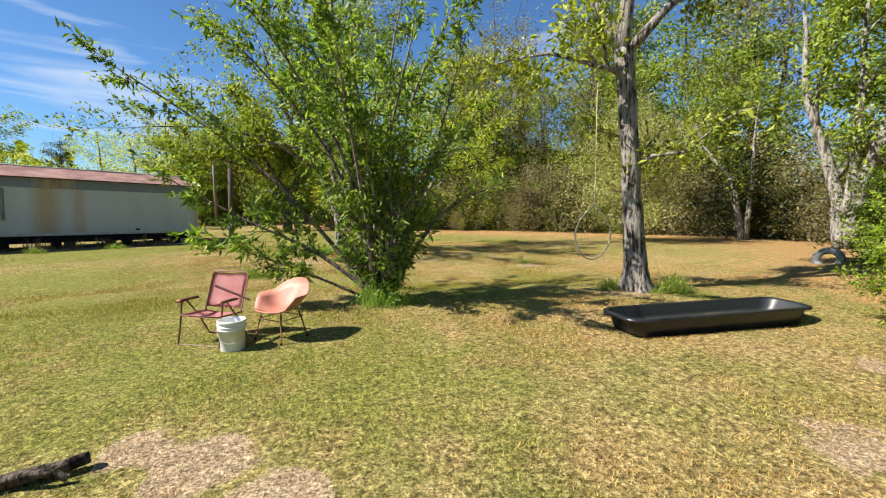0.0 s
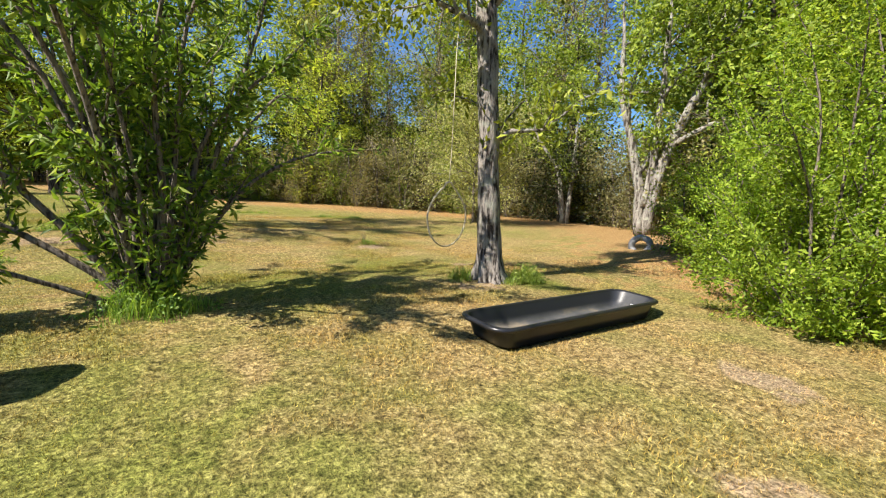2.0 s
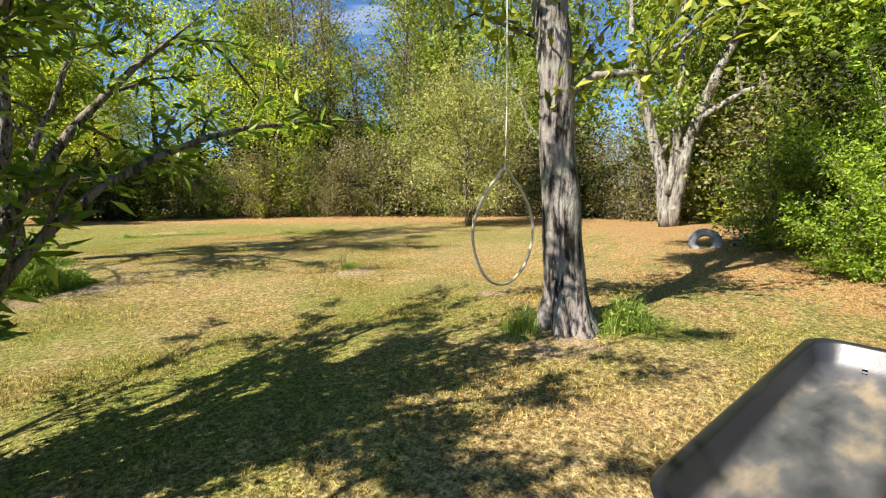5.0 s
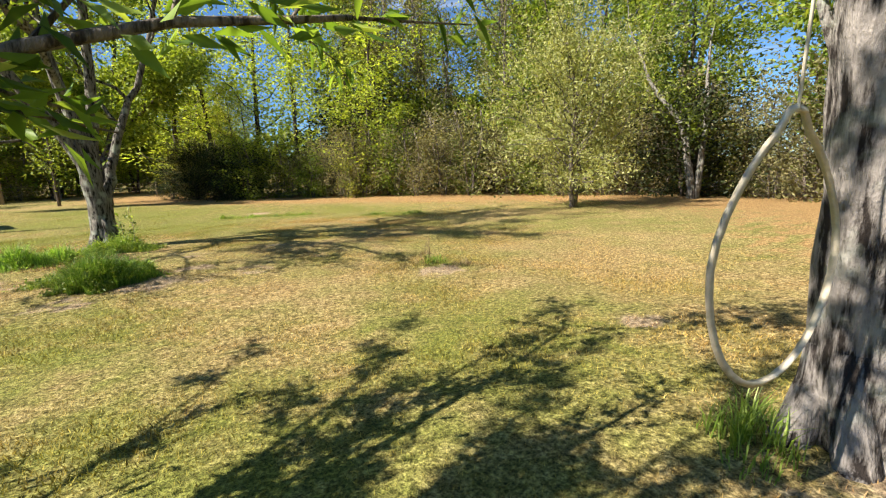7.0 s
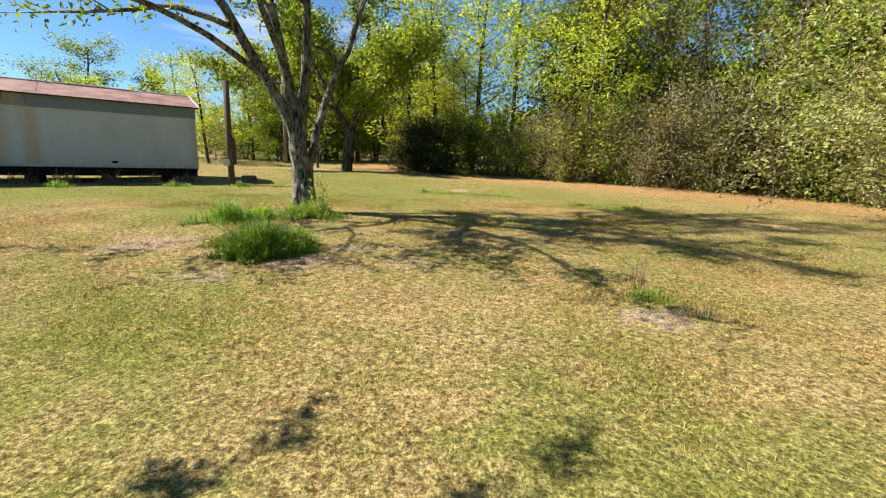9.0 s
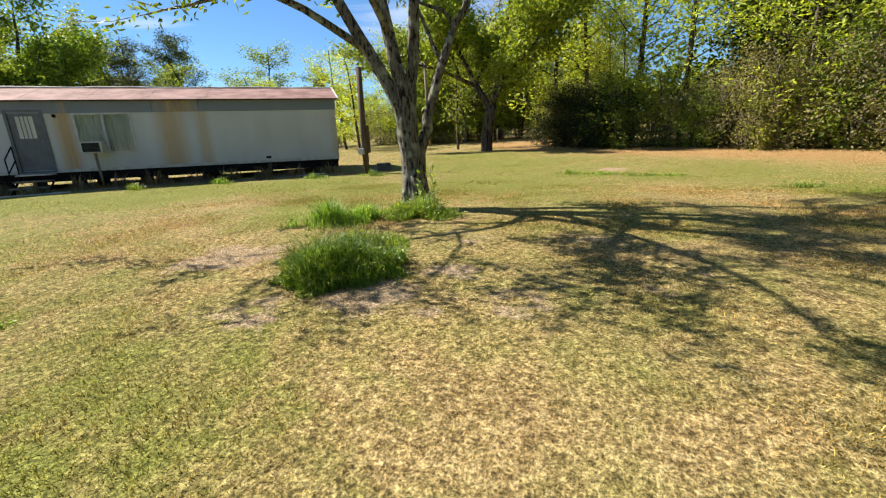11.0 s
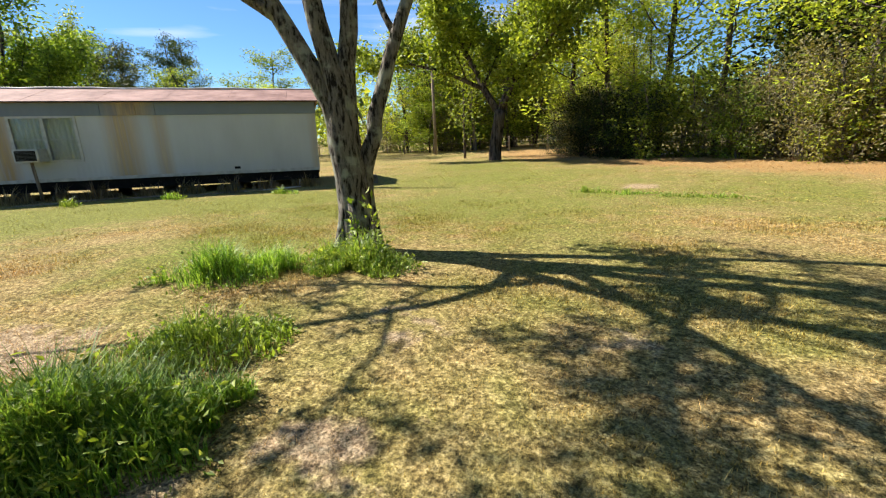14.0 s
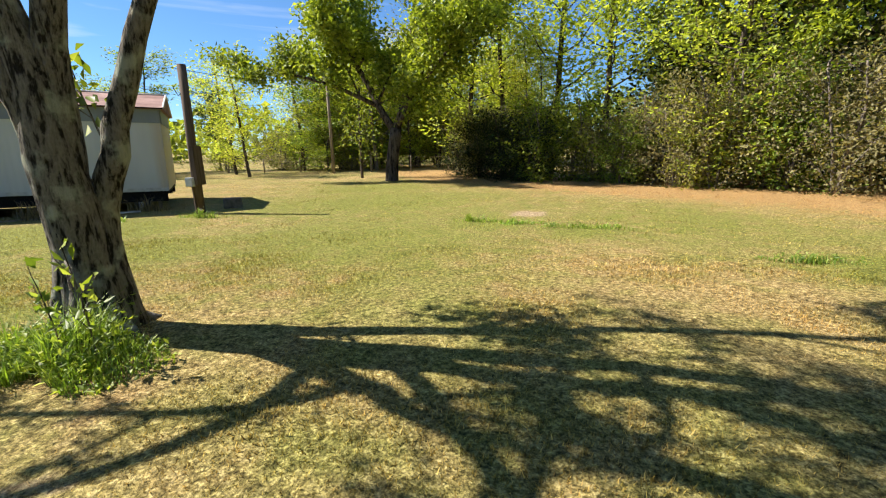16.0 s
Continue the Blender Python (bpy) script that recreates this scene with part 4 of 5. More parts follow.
plant("fruit_tree", "bushy multi-stemmed fruit tree with narrow green leaves", "tree", g, M_TWIG, M_LEAF_PEACH, 0.125, 0.036, (0.4, 6.35, 0.04), 1, per=3, scatter=0.04, droop=0.45)

# ---- furrowed tree with the rope loop ----
g = Growth(23, seg=0.3, wander=0.4, up=0.05, spread=0.85, ratio=0.5, kids=4, leaf_level=2, last=3, leaf_step=0.1, rmin=0.004)
g.limb([(0.06, -0.06, -0.12), (0.02, -0.02, 0.12), (-0.04, 0.04, 0.6), (-0.09, 0.08, 1.5), (-0.16, 0.13, 2.5), (-0.28, 0.22, 4.0)], 0.3, 0.15, 0, grow=False)
g.paths[-1] = (g.paths[-1][0], [0.3 if i == 0 else max(0.15, 0.215 - 0.008 * i + 0.07 * math.exp(-i * 0.9)) for i in range(len(g.paths[-1][0]))])
for i in range(6):
    a = i * 1.05 + 0.3
    g.limb([(0.34 * math.cos(a), 0.34 * math.sin(a), -0.1), (0.19 * math.cos(a), 0.19 * math.sin(a), 0.06), (0.1 * math.cos(a) - 0.03, 0.1 * math.sin(a) + 0.03, 0.5)], 0.09, 0.08, 3, grow=False)
g.limb([(-0.28, 0.22, 3.95), (-0.5, 0.4, 4.6), (-0.9, 0.7, 5.6), (-1.1, 0.6, 7.2)], 0.12, 0.03, 0, kids=5)
g.limb([(-0.28, 0.22, 3.95), (-0.25, 0.2, 5.0), (-0.1, 0.2, 6.4), (0.1, 0.3, 7.8)], 0.13, 0.03, 0, kids=5)
g.limb([(-0.26, 0.2, 3.9), (0.2, -0.15, 4.5), (0.7, -0.3, 5.0), (1.6, -0.6, 6.2)], 0.09, 0.02, 0, kids=5)
g.limb([(-0.22, 0.2, 3.55), (-0.55, 0.1, 3.62), (-0.88, -0.04, 3.6), (-1.5, 0.4, 3.9), (-2.3, 1.0, 3.85)], 0.06, 0.012, 1, kids=6)
g.limb([(-0.15, 0.1, 2.0), (0.1, -0.1, 2.25), (0.45, -0.35, 2.3), (0.9, -0.65, 2.75)], 0.05, 0.012, 2, kids=3)
g.limb([(-0.13, 0.1, 2.05), (0.1, -0.02, 2.45), (0.3, -0.1, 2.7)], 0.025, 0.008, 3, kids=2)
g.limb([(-0.2, 0.15, 2.55), (-0.42, 0.42, 2.7), (-0.62, 0.6, 2.8)], 0.035, 0.012, 2, kids=2)
oak = plant("shade_tree", "straight furrowed grey trunk with crooked limbs and sparse leaves", "tree", g, M_BARK_OAK, M_LEAF_OAK, 0.13, 0.06, (4.7, 6.28, 0.03), 2, per=9, scatter=0.14)

M_ROPE = worn("pale_rope", (0.55, 0.47, 0.33), (0.72, 0.64, 0.48), 0.9, 30.0)
rope = tagged(new("rope_loop"), "pale rope loop hanging from a limb as a swing", "rope")
rope.location = (3.82, 6.23, 0)
loop = []
for i in range(33):
    a = 2 * math.pi * i / 32 + math.pi / 2
    z = 1.03 + 0.42 * math.sin(a)
    w = 0.305 * math.cos(a) * (1 - 0.34 * max(0, math.sin(a)) ** 1.5)
    loop.append(V3(w, -0.06 * w, z if math.sin(a) < 0.97 else z + 0.04))
part("loop", tube_mesh("loop", [(loop, [0.014] * 33)], M_ROPE, 7), rope, "thick pale hose-like loop")
part("hanging_line", tube_mesh("hanging_line", [([V3(0, 0, 1.48), V3(0.01, 0.0, 1.9), V3(0, 0.0, 2.5), V3(-0.01, 0.0, 3.1), V3(0.0, 0.0, 3.62)], [0.006] * 5)], M_ROPE, 5), rope)

# ---- spreading tree in the yard ----
g = Growth(31, seg=0.35, wander=0.35, up=0.03, spread=0.8, ratio=0.52, kids=5, leaf_level=2, last=3, leaf_step=0.085, rmin=0.004, start=0.48)
g.limb([(0.02, 0.0, -0.15), (0.0, 0.0, 0.2), (-0.02, 0.0, 1.0), (-0.06, -0.02, 1.9), (-0.22, -0.1, 3.0), (-0.4, -0.15, 4.6), (-0.6, 0.1, 8.4)], 0.3, 0.03, 0, kids=9)
tr_ = g.paths[0][0]
g.paths[0] = (tr_, [max(0.03, 0.2 - 0.016 * max(0, p.z) - 0.05 * float(sstep(1.2, 2.4, p.z)) + 0.12 * math.exp(-max(0, p.z + 0.15) * 3.2)) for p in tr_])
g.limb([(0.16, 0.2, -0.1), (0.08, 0.12, 0.5), (0.1, 0.17, 1.0), (0.2, 0.26, 1.4), (0.28, 0.34, 1.8), (0.4, 0.44, 2.25), (0.58, 0.56, 2.8), (1.0, 0.8, 3.8), (1.7, 1.0, 6.4)], 0.125, 0.025, 0, kids=6)
g.limb([(-0.02, 0.0, 0.9), (-0.12, -0.05, 1.75), (-0.5, -0.22, 2.65), (-0.95, -0.38, 3.55), (-1.7, -0.7, 4.9), (-2.3, -0.9, 6.8)], 0.13, 0.03, 0, kids=6)
g.limb([(-0.5, -0.22, 2.65), (-1.6, -1.1, 3.5), (-3.2, -2.2, 3.95), (-4.8, -3.2, 3.8)], 0.07, 0.012, 1, kids=7)
g.limb([(0.0, 0.02, 1.1), (0.03, 0.06, 1.8), (0.15, 0.1, 3.0), (0.3, 0.05, 4.6), (0.7, -0.6, 7.8)], 0.12, 0.03, 0, kids=6)
g.limb([(-0.95, -0.38, 3.5), (-1.8, -0.8, 3.75), (-2.8, -1.1, 3.6), (-3.9, -1.5, 3.45)], 0.06, 0.012, 2, kids=4)
g.limb([(-0.2, -0.1, 2.9), (-0.1, -1.3, 3.9), (0.3, -2.6, 4.4), (0.5, -3.8, 4.5)], 0.07, 0.015, 1, kids=5)
g.limb([(-0.4, -0.15, 4.2), (-1.0, -1.5, 4.6), (-1.3, -3.0, 4.9)], 0.07, 0.015, 1, kids=5)
g.limb([(0.05, 0.3, 1.55), (-0.08, 0.32, 1.85), (-0.12, 0.3, 2.15)], 0.01, 0.004, 2, kids=3)
for i in range(6):
    a = i * 1.05
    g.limb([(0.45 * math.cos(a), 0.45 * math.sin(a), -0.1), (0.22 * math.cos(a), 0.22 * math.sin(a), 0.1), (0.1 * math.cos(a), 0.1 * math.sin(a), 0.7)], 0.085, 0.07, 3, grow=False)
plant("yard_tree", "leaning forked tree with rough grey bark and weeds at its foot", "tree", g, M_BARK_GREY, M_LEAF_OAK, 0.125, 0.058, (-0.42, 16.3, -0.21), 3, per=3, scatter=0.1, sides=14)

# ---- prototypes for woods ----
def proto(gg, name, label, bark, leaf, leaf_len, leaf_w, seed, per, scatter, at, category="tree", droop=0.2):
    return plant(name, label, category, gg, bark, leaf, leaf_len, leaf_w, at, seed, per=per, scatter=scatter, group="woods round the yard", sides=6, droop=droop)


KIND = {}
def kind(key, gg, name, label, bark, leaf, ll, lw, per, scatter, category="tree", droop=0.2):
    base = proto(gg, name, label, bark, leaf, ll, lw, len(KIND) + 40, per, scatter, (0, 0, -50), category, droop)
    KIND[key] = base


def tree_growth(seed, h, low, r0, kids, kids2, ratio, spread, up, step, fork=1, seg=0.8, twigs=0.3):
    rnd = random.Random(seed)
    gg = Growth(seed, seg=seg, wander=0.38, up=up, spread=spread, ratio=0.5, kids=kids2, leaf_level=2, last=2, leaf_step=step, rmin=0.007, start=0.15, twigs=twigs)
    for f in range(fork):
        a = 2 * math.pi * f / fork + rnd.random()
        q = h * (0.16 if fork > 1 else 0.05)
        pts = gg.limb([(0.08 * math.cos(a), 0.08 * math.sin(a), -0.2), (q * 0.35 * math.cos(a), q * 0.35 * math.sin(a), h * 0.3), (q * 0.75 * math.cos(a + 0.4), q * 0.75 * math.sin(a + 0.4), h * 0.62), (q * math.cos(a), q * math.sin(a), h * 0.93)], r0, 0.03, 0, grow=False)
        for c in range(kids):
            z = low / h + (0.98 - low / h) * (c + rnd.random()) / kids
            i = min(len(pts) - 1, int(z * (len(pts) - 1)))
            b = c * 2.4 + rnd.uniform(-0.5, 0.5)
            L = h * ratio * (0.55 + 0.7 * math.sin(math.pi * min(1, (z - low / h) / (1 - low / h) * 0.8 + 0.15))) * rnd.uniform(0.65, 1.2)
            gg.branch(pts[i], Vector((math.cos(b), math.sin(b), spread)).normalized(), L, r0 * 0.35 * (1.1 - 0.7 * z), 1)
    return gg


kind("green", tree_growth(51, 14, 2.2, 0.15, 22, 5, 0.17, 0.5, 0.04, 0.16), "woodland_tree", "tall woodland tree with fresh green leaves", M_BARK_DARK, M_LEAF_WOOD, 0.21, 0.115, 10, 0.26)
kind("green2", tree_growth(52, 12, 1.4, 0.11, 20, 5, 0.2, 0.35, 0.02, 0.16, 2), "woodland_tree", "forked woodland tree with fresh green leaves", M_BARK_DARK, M_LEAF_OAK, 0.2, 0.11, 8, 0.26)
kind("yellow", tree_growth(53, 13, 1.8, 0.12, 22, 5, 0.18, 0.55, 0.05, 0.2), "woodland_tree", "woodland tree in pale yellow-green spring leaf", M_BARK_DARK, M_LEAF_YELLOW, 0.18, 0.09, 10, 0.28)
kind("bare", tree_growth(54, 15, 2.5, 0.14, 26, 6, 0.16, 0.8, 0.06, 0.35, 1, 0.8, 0.8), "woodland_tree", "tall woodland tree with grey-brown budding twigs", M_TWIG, M_LEAF_GREYISH, 0.16, 0.08, 6, 0.25)
kind("brush", tree_growth(55, 4.6, 0.3, 0.05, 16, 5, 0.34, 0.55, 0.04, 0.11, 3, 0.4), "undergrowth_shrub", "dense brown-green undergrowth shrub at the wood's foot", M_TWIG, M_LEAF_GREYISH, 0.12, 0.07, 3, 0.16, "shrub")
kind("shrub", tree_growth(56, 4.2, 0.2, 0.05, 16, 5, 0.36, 0.4, 0.02, 0.1, 3, 0.4), "undergrowth_shrub", "leafy green undergrowth shrub at the wood's foot", M_TWIG, M_LEAF_WOOD, 0.16, 0.085, 3, 0.2, "shrub")
kind("dark", tree_growth(57, 4.6, 0.05, 0.07, 20, 6, 0.36, 0.3, 0.02, 0.085, 3, 0.4), "evergreen_shrub", "dark evergreen shrub at the wood's foot", M_BARK_DARK, M_LEAF_DARK, 0.15, 0.08, 2, 0.2, "shrub")
kind("pine", tree_growth(58, 15, 6, 0.18, 26, 5, 0.14, 0.25, 0.03, 0.14), "pine_tree", "tall dark green pine tree beyond the field", M_BARK_DARK, M_LEAF_PINE, 0.34, 0.07, 8, 0.25)

rw = random.Random(77)
def place(key, x, y, s, dz=-0.1, wide=1.15):
    ob = copy_thing(KIND[key], pose(x, y, float(gz(x, y)) + dz, 0, 0, rw.uniform(0, 360)))
    ob.scale = (s * wide * rw.uniform(0.9, 1.1), s * wide * rw.uniform(0.9, 1.1), s)
    return ob


def outward(tv):
    return Vector((-tv.y, tv.x))


# row 4: mostly dark shrubs added inside the wood to deepen its shade, close gaps
MIXES = {0: (0.3, ["shrub", "brush", "dark", "shrub", "brush"], 52, (0.6, 1.05)), 1: (2.2, ["green2", "bare", "yellow", "green", "dark", "brush", "green2", "brush"], 40, (0.7, 1.05)), 2: (5.0, ["green", "bare", "bare", "yellow", "bare", "green2"], 32, (1.0, 1.25)), 3: (9.0, ["green", "bare", "green", "yellow"], 24, (1.15, 1.45)), 4: (5.5, ["dark", "brush", "dark", "shrub"], 46, (1.1, 1.6))}
for row, (off, names, count, (s0, s1)) in MIXES.items():
    for i in range(count):
        f_ = (i + rw.uniform(0.1, 0.9)) / count * 0.93 + 0.07
        p, tv = edge_at(f_)
        o_ = outward(tv)
        q = p + o_ * (off + rw.uniform(-0.4, 1.4) * (1 + row * 0.5))
        pick = names[rw.randrange(len(names))]
        if f_ < 0.25 and row:
            pick = ("yellow", "bare", "yellow", "green2")[i % 4]
            if row > 1 or i % 2:
                continue
        if row < 2 and 0.2 < f_ < 0.52:
            pick = (("brush", "shrub", "brush"), ("brush", "bare", "brush", "dark", "bare", "green2"))[row][i % (3 + 3 * row)]
        if row and q.x > 10 and 0.58 < (q.y - 3.0) / (q.x - 1.2) < 0.78:
            continue   # a gap of open sky in the wood
        place(pick, q.x, q.y, rw.uniform(s0, s1) * (0.8 if f_ < 0.25 and row else 1.0))
for x, y, s in [(0.8, 40.0, 1.15), (-2.0, 43.5, 1.2), (3.2, 38.2, 1.15), (5.6, 36.4, 1.1), (9.0, 31.5, 0.85)]:
    place("yellow", x, y, s, wide=1.4)
for x, y, s in [(10.3, 6.2, 0.42), (12.6, 6.4, 0.6), (11.3, 6.1, 0.5)]:
    place("shrub", x, y, s)
# trees beyond the fence, behind the mobile home and round the rest of the yard
for i in range(32):
    if i < 13 and i % 7 not in (4, 6):
        continue
    place(["yellow", "bare", "green2", "yellow", "brush", "green", "shrub"][i % 7], -32 + 1.05 * i + rw.uniform(-1, 1), 50 + rw.uniform(-2, 10), rw.uniform(0.65, 1.0), wide=1.5)
for i, (x, y) in enumerate([(-17, 47), (-15, 50), (-13, 47.5), (-10.5, 47.5), (-8.5, 50), (-16, 55), (-12, 55), (-6.5, 52), (-14, 52.5), (-9.5, 54)]):
    place(("yellow", "green2", "brush", "bare", "yellow", "shrub")[i % 6], x, y, 0.85, wide=1.4)
for i in range(12):
    place(["bare", "shrub", "green", "yellow"][i % 4], -26 + 2.4 * i, 64 + rw.uniform(-3, 6), rw.uniform(0.8, 1.0), wide=1.6)
for x, y, s, kk in [(-17, 40, 0.62, "yellow"), (-20.5, 43, 0.7, "yellow"), (-14.5, 46.5, 0.55, "green2"), (-31, 45, 0.75, "green"), (-38, 40, 0.8, "pine"), (-42, 44, 0.9, "pine"), (-45, 38, 0.85, "pine"), (-40, 33, 0.7, "green"), (-44, 27, 0.9, "pine"), (-46, 32, 0.9, "green"), (-47, 20, 0.95, "pine"), (-36, 27, 0.7, "green2"), (-41, 15, 0.9, "green"), (-45, 8, 0.9, "bare"), (-34, 19, 0.75, "green"), (-27, 49, 0.6, "pine"), (-24, 38, 0.5, "yellow"), (-11.5, 49, 0.85, "yellow"), (-14.5, 52, 0.85, "yellow"), (-9, 53, 0.8, "green2"), (-31, 13, 0.72, "green2"), (-34, 16, 0.8, "green"), (-32, 21, 0.66, "green2"), (-37, 22, 0.85, "green"), (-39, 36, 0.75, "pine"), (-35, 38, 0.7, "green2"), (-33, 33, 0.66, "pine"), (-30, 41, 0.6, "green2")]:
    place(kk, x, y, s, wide=1.0 if kk == "pine" else 1.7)
for i in range(14):
    a = radians(185 + 10 * i)
    place(["green", "bare", "green2", "pine"][i % 4], 46 * math.cos(a), 10 + 46 * math.sin(a), rw.uniform(0.8, 1.1))
for x, y, s in [(-0.6, 38.2, 0.75), (0.9, 36.7, 0.8), (2.3, 35.4, 0.7), (-2.3, 40.4, 0.5)]:
    place("dark", x, y, s)

rd = np.random.default_rng(12)
dn = 16000
da, dr = rd.uniform(radians(55), radians(345), dn), rd.uniform(78, 112, dn)
dh = 3.5 + 2.5 * np.sin(da * 9) + 2.0 * np.sin(da * 23 + 1) + rd.uniform(0, 3, dn)
dpts = np.stack([dr * np.cos(da), 15 + dr * np.sin(da), -0.6 + np.maximum(1.5, dh + 2) * rd.random(dn) ** 0.8], 1)
tagged(new("distant_woods", leaf_mesh("distant_woods", dpts, np.tile([0.0, 0.0, 0.3], (dn, 1)), 1.7, 1.1, M_LEAF_WOOD, 13, 0.1)), "distant low woods round the fields", "woods", kind="stuff")

# single trees that stand out
g = Growth(61, seg=0.7, wander=0.34, up=0.05, spread=0.8, ratio=0.5, kids=5, leaf_level=2, last=3, leaf_step=0.17, rmin=0.008, start=0.25, twigs=0.5)
g.limb([(0, 0, -0.2), (0.02, 0, 0.3), (0.08, 0, 1.3), (0.3, 0, 2.6)], 0.34, 0.27, 0, grow=False)
for ends, rad in [([(0.25, 0, 2.4), (-0.6, 0.2, 3.8), (-1.5, 0.4, 5.6), (-2.4, 0.2, 8.6)], 0.2), ([(0.3, 0, 2.5), (0.8, 0.1, 4.2), (1.1, 0.2, 6.4), (1.5, 0.1, 9.6)], 0.2), ([(0.3, 0, 2.55), (1.2, -0.6, 3.8), (2.4, -1.2, 5.0), (3.8, -1.6, 6.4)], 0.13), ([(-0.6, 0.2, 3.7), (-2.2, -0.6, 4.6), (-4.0, -1.0, 5.2), (-5.4, -1.4, 5.6)], 0.11), ([(0.8, 0.1, 4.2), (0.4, 1.4, 5.4), (0.2, 3.0, 6.6)], 0.11), ([(-1.5, 0.4, 5.4), (-1.4, -1.2, 6.4), (-1.2, -2.8, 7.2)], 0.1), ([(0.9, 0.1, 5.0), (2.4, 0.9, 6.4), (4.0, 1.6, 7.4)], 0.1)]:
    g.limb(ends, rad, 0.03, 0, kids=6)
field = plant("field_tree", "big rounded tree with dark trunk and green crown", "tree", g, M_BARK_DARK, M_LEAF_OAK, 0.22, 0.12, (-4.95, 35.65, -0.55), 61, per=7, scatter=0.26)
field.scale = (1.15, 1.15, 1.05)
for i, (x, y) in enumerate([(-33, 25), (-37, 19), (-40, 30)]):
    copy_thing(field, pose(x, y, float(gz(x, y)) - 0.05, 0, 0, 70 + 95 * i))
g = tree_growth(62, 6.5, 1.6, 0.1, 12, 5, 0.22, 0.8, 0.04, 0.2, 1, 0.6)
plant("young_tree", "slim young tree with thin spring leaves", "tree", g, M_BARK_DARK, M_LEAF_OAK, 0.2, 0.1, (-7.9, 38.2, -0.55), 62, per=6, scatter=0.3)
g = tree_growth(63, 5.3, 0.9, 0.09, 34, 8, 0.42, 0.55, 0.05, 0.1, 2, 0.35)
plant("catkin_tree", "small bushy tree with pale straw-green catkins", "tree", g, M_TWIG, M_LEAF_THORN, 0.1, 0.045, (11.95, 16.3, -0.12), 63, per=6, scatter=0.16)
g = Growth(64, seg=0.5, wander=0.4, up=0.08, spread=0.8, ratio=0.42, kids=5, leaf_level=2, last=3, leaf_step=0.16, rmin=0.006)
g.limb([(0, 0, -0.2), (-0.05, 0.2, 1.4), (-0.2, 0.6, 3.0), (-0.5, 1.0, 4.6), (-0.3, 1.5, 7.5)], 0.22, 0.05, 0)
g.limb([(0.1, -0.1, -0.2), (0.2, -0.4, 2.3), (0.4, -1.0, 4.3), (0.75, -1.7, 6.0), (1.2, -2.3, 8.5)], 0.24, 0.06, 0)
g.limb([(0, 0, 0.8), (0.05, -0.15, 3.0), (0.0, -0.1, 6.0), (0.2, 0.1, 8.5)], 0.16, 0.04, 0)
plant("pale_tree", "pale-barked many-stemmed tree at the edge of the wood", "tree", g, M_BARK_PALE, M_LEAF_WOOD, 0.2, 0.09, (15.0, 10.4, 0.3), 64, per=5, scatter=0.25)
g = Growth(65, seg=0.5, wander=0.4, up=0.08, spread=0.8, ratio=0.42, kids=4, leaf_level=2, last=3, leaf_step=0.2, rmin=0.006)
g.limb([(0, 0, -0.2), (-0.3, 0.4, 2.5), (-0.9, 1.1, 3.8), (-1.6, 1.8, 6.0)], 0.16, 0.03, 0)
g.limb([(0.1, 0, -0.2), (0.2, -0.1, 2.5), (0.5, 0.2, 5.5)], 0.14, 0.03, 0)
plant("pale_tree", "pale-barked forked tree at the edge of the wood", "tree", g, M_BARK_PALE, M_LEAF_WOOD, 0.2, 0.09, (17.3, 16.0, -0.1), 65, per=5, scatter=0.25)

# ---- hedge ----
def hedge_growth(seed, h):
    gg = Growth(seed, seg=0.3, wander=0.35, up=0.03, spread=0.8, ratio=0.34, kids=9, leaf_level=2, last=2, leaf_step=0.03, rmin=0.003, start=0.12, twigs=0.2)
    spread_stems(gg, 13, 1.4, h, 0.03, random.Random(seed), 0.25)
    for i in range(14):
        a = i * 2.4
        gg.limb([(0.3 * math.cos(a), 0.3 * math.sin(a), -0.05), (0.9 * math.cos(a), 0.9 * math.sin(a), 0.35 + 0.03 * i), (1.45 * math.cos(a), 1.45 * math.sin(a), 0.45 + 0.09 * i)], 0.015, 0.004, 0)
    return gg


h1 = plant("hedge_shrub", "dense bright green privet shrub reaching to the grass", "shrub", hedge_growth(71, 3.4), M_TWIG, M_LEAF_HEDGE, 0.056, 0.03, (7.2, 3.0, 0.03), 71, per=4, scatter=0.05, group="overgrown hedge")
h2 = plant("hedge_shrub", "dense bright green privet shrub reaching to the grass", "shrub", hedge_growth(72, 4.0), M_TWIG, M_LEAF_HEDGE, 0.056, 0.03, (7.6, 1.25, 0.03), 72, per=4, scatter=0.05, group="overgrown hedge")
for i, (x, y, s) in enumerate([(9.6, 3.0, 1.3), (8.1, -0.5, 1.1), (10.2, 1.2, 1.5), (12.0, 3.9, 1.5), (9.3, 4.7, 0.85)]):
    c = copy_thing((h1, h2)[i % 2], pose(x, y, float(gz(x, y)) - 0.03, 0, 0, 77 * i))
    c.scale = (s, s, s)

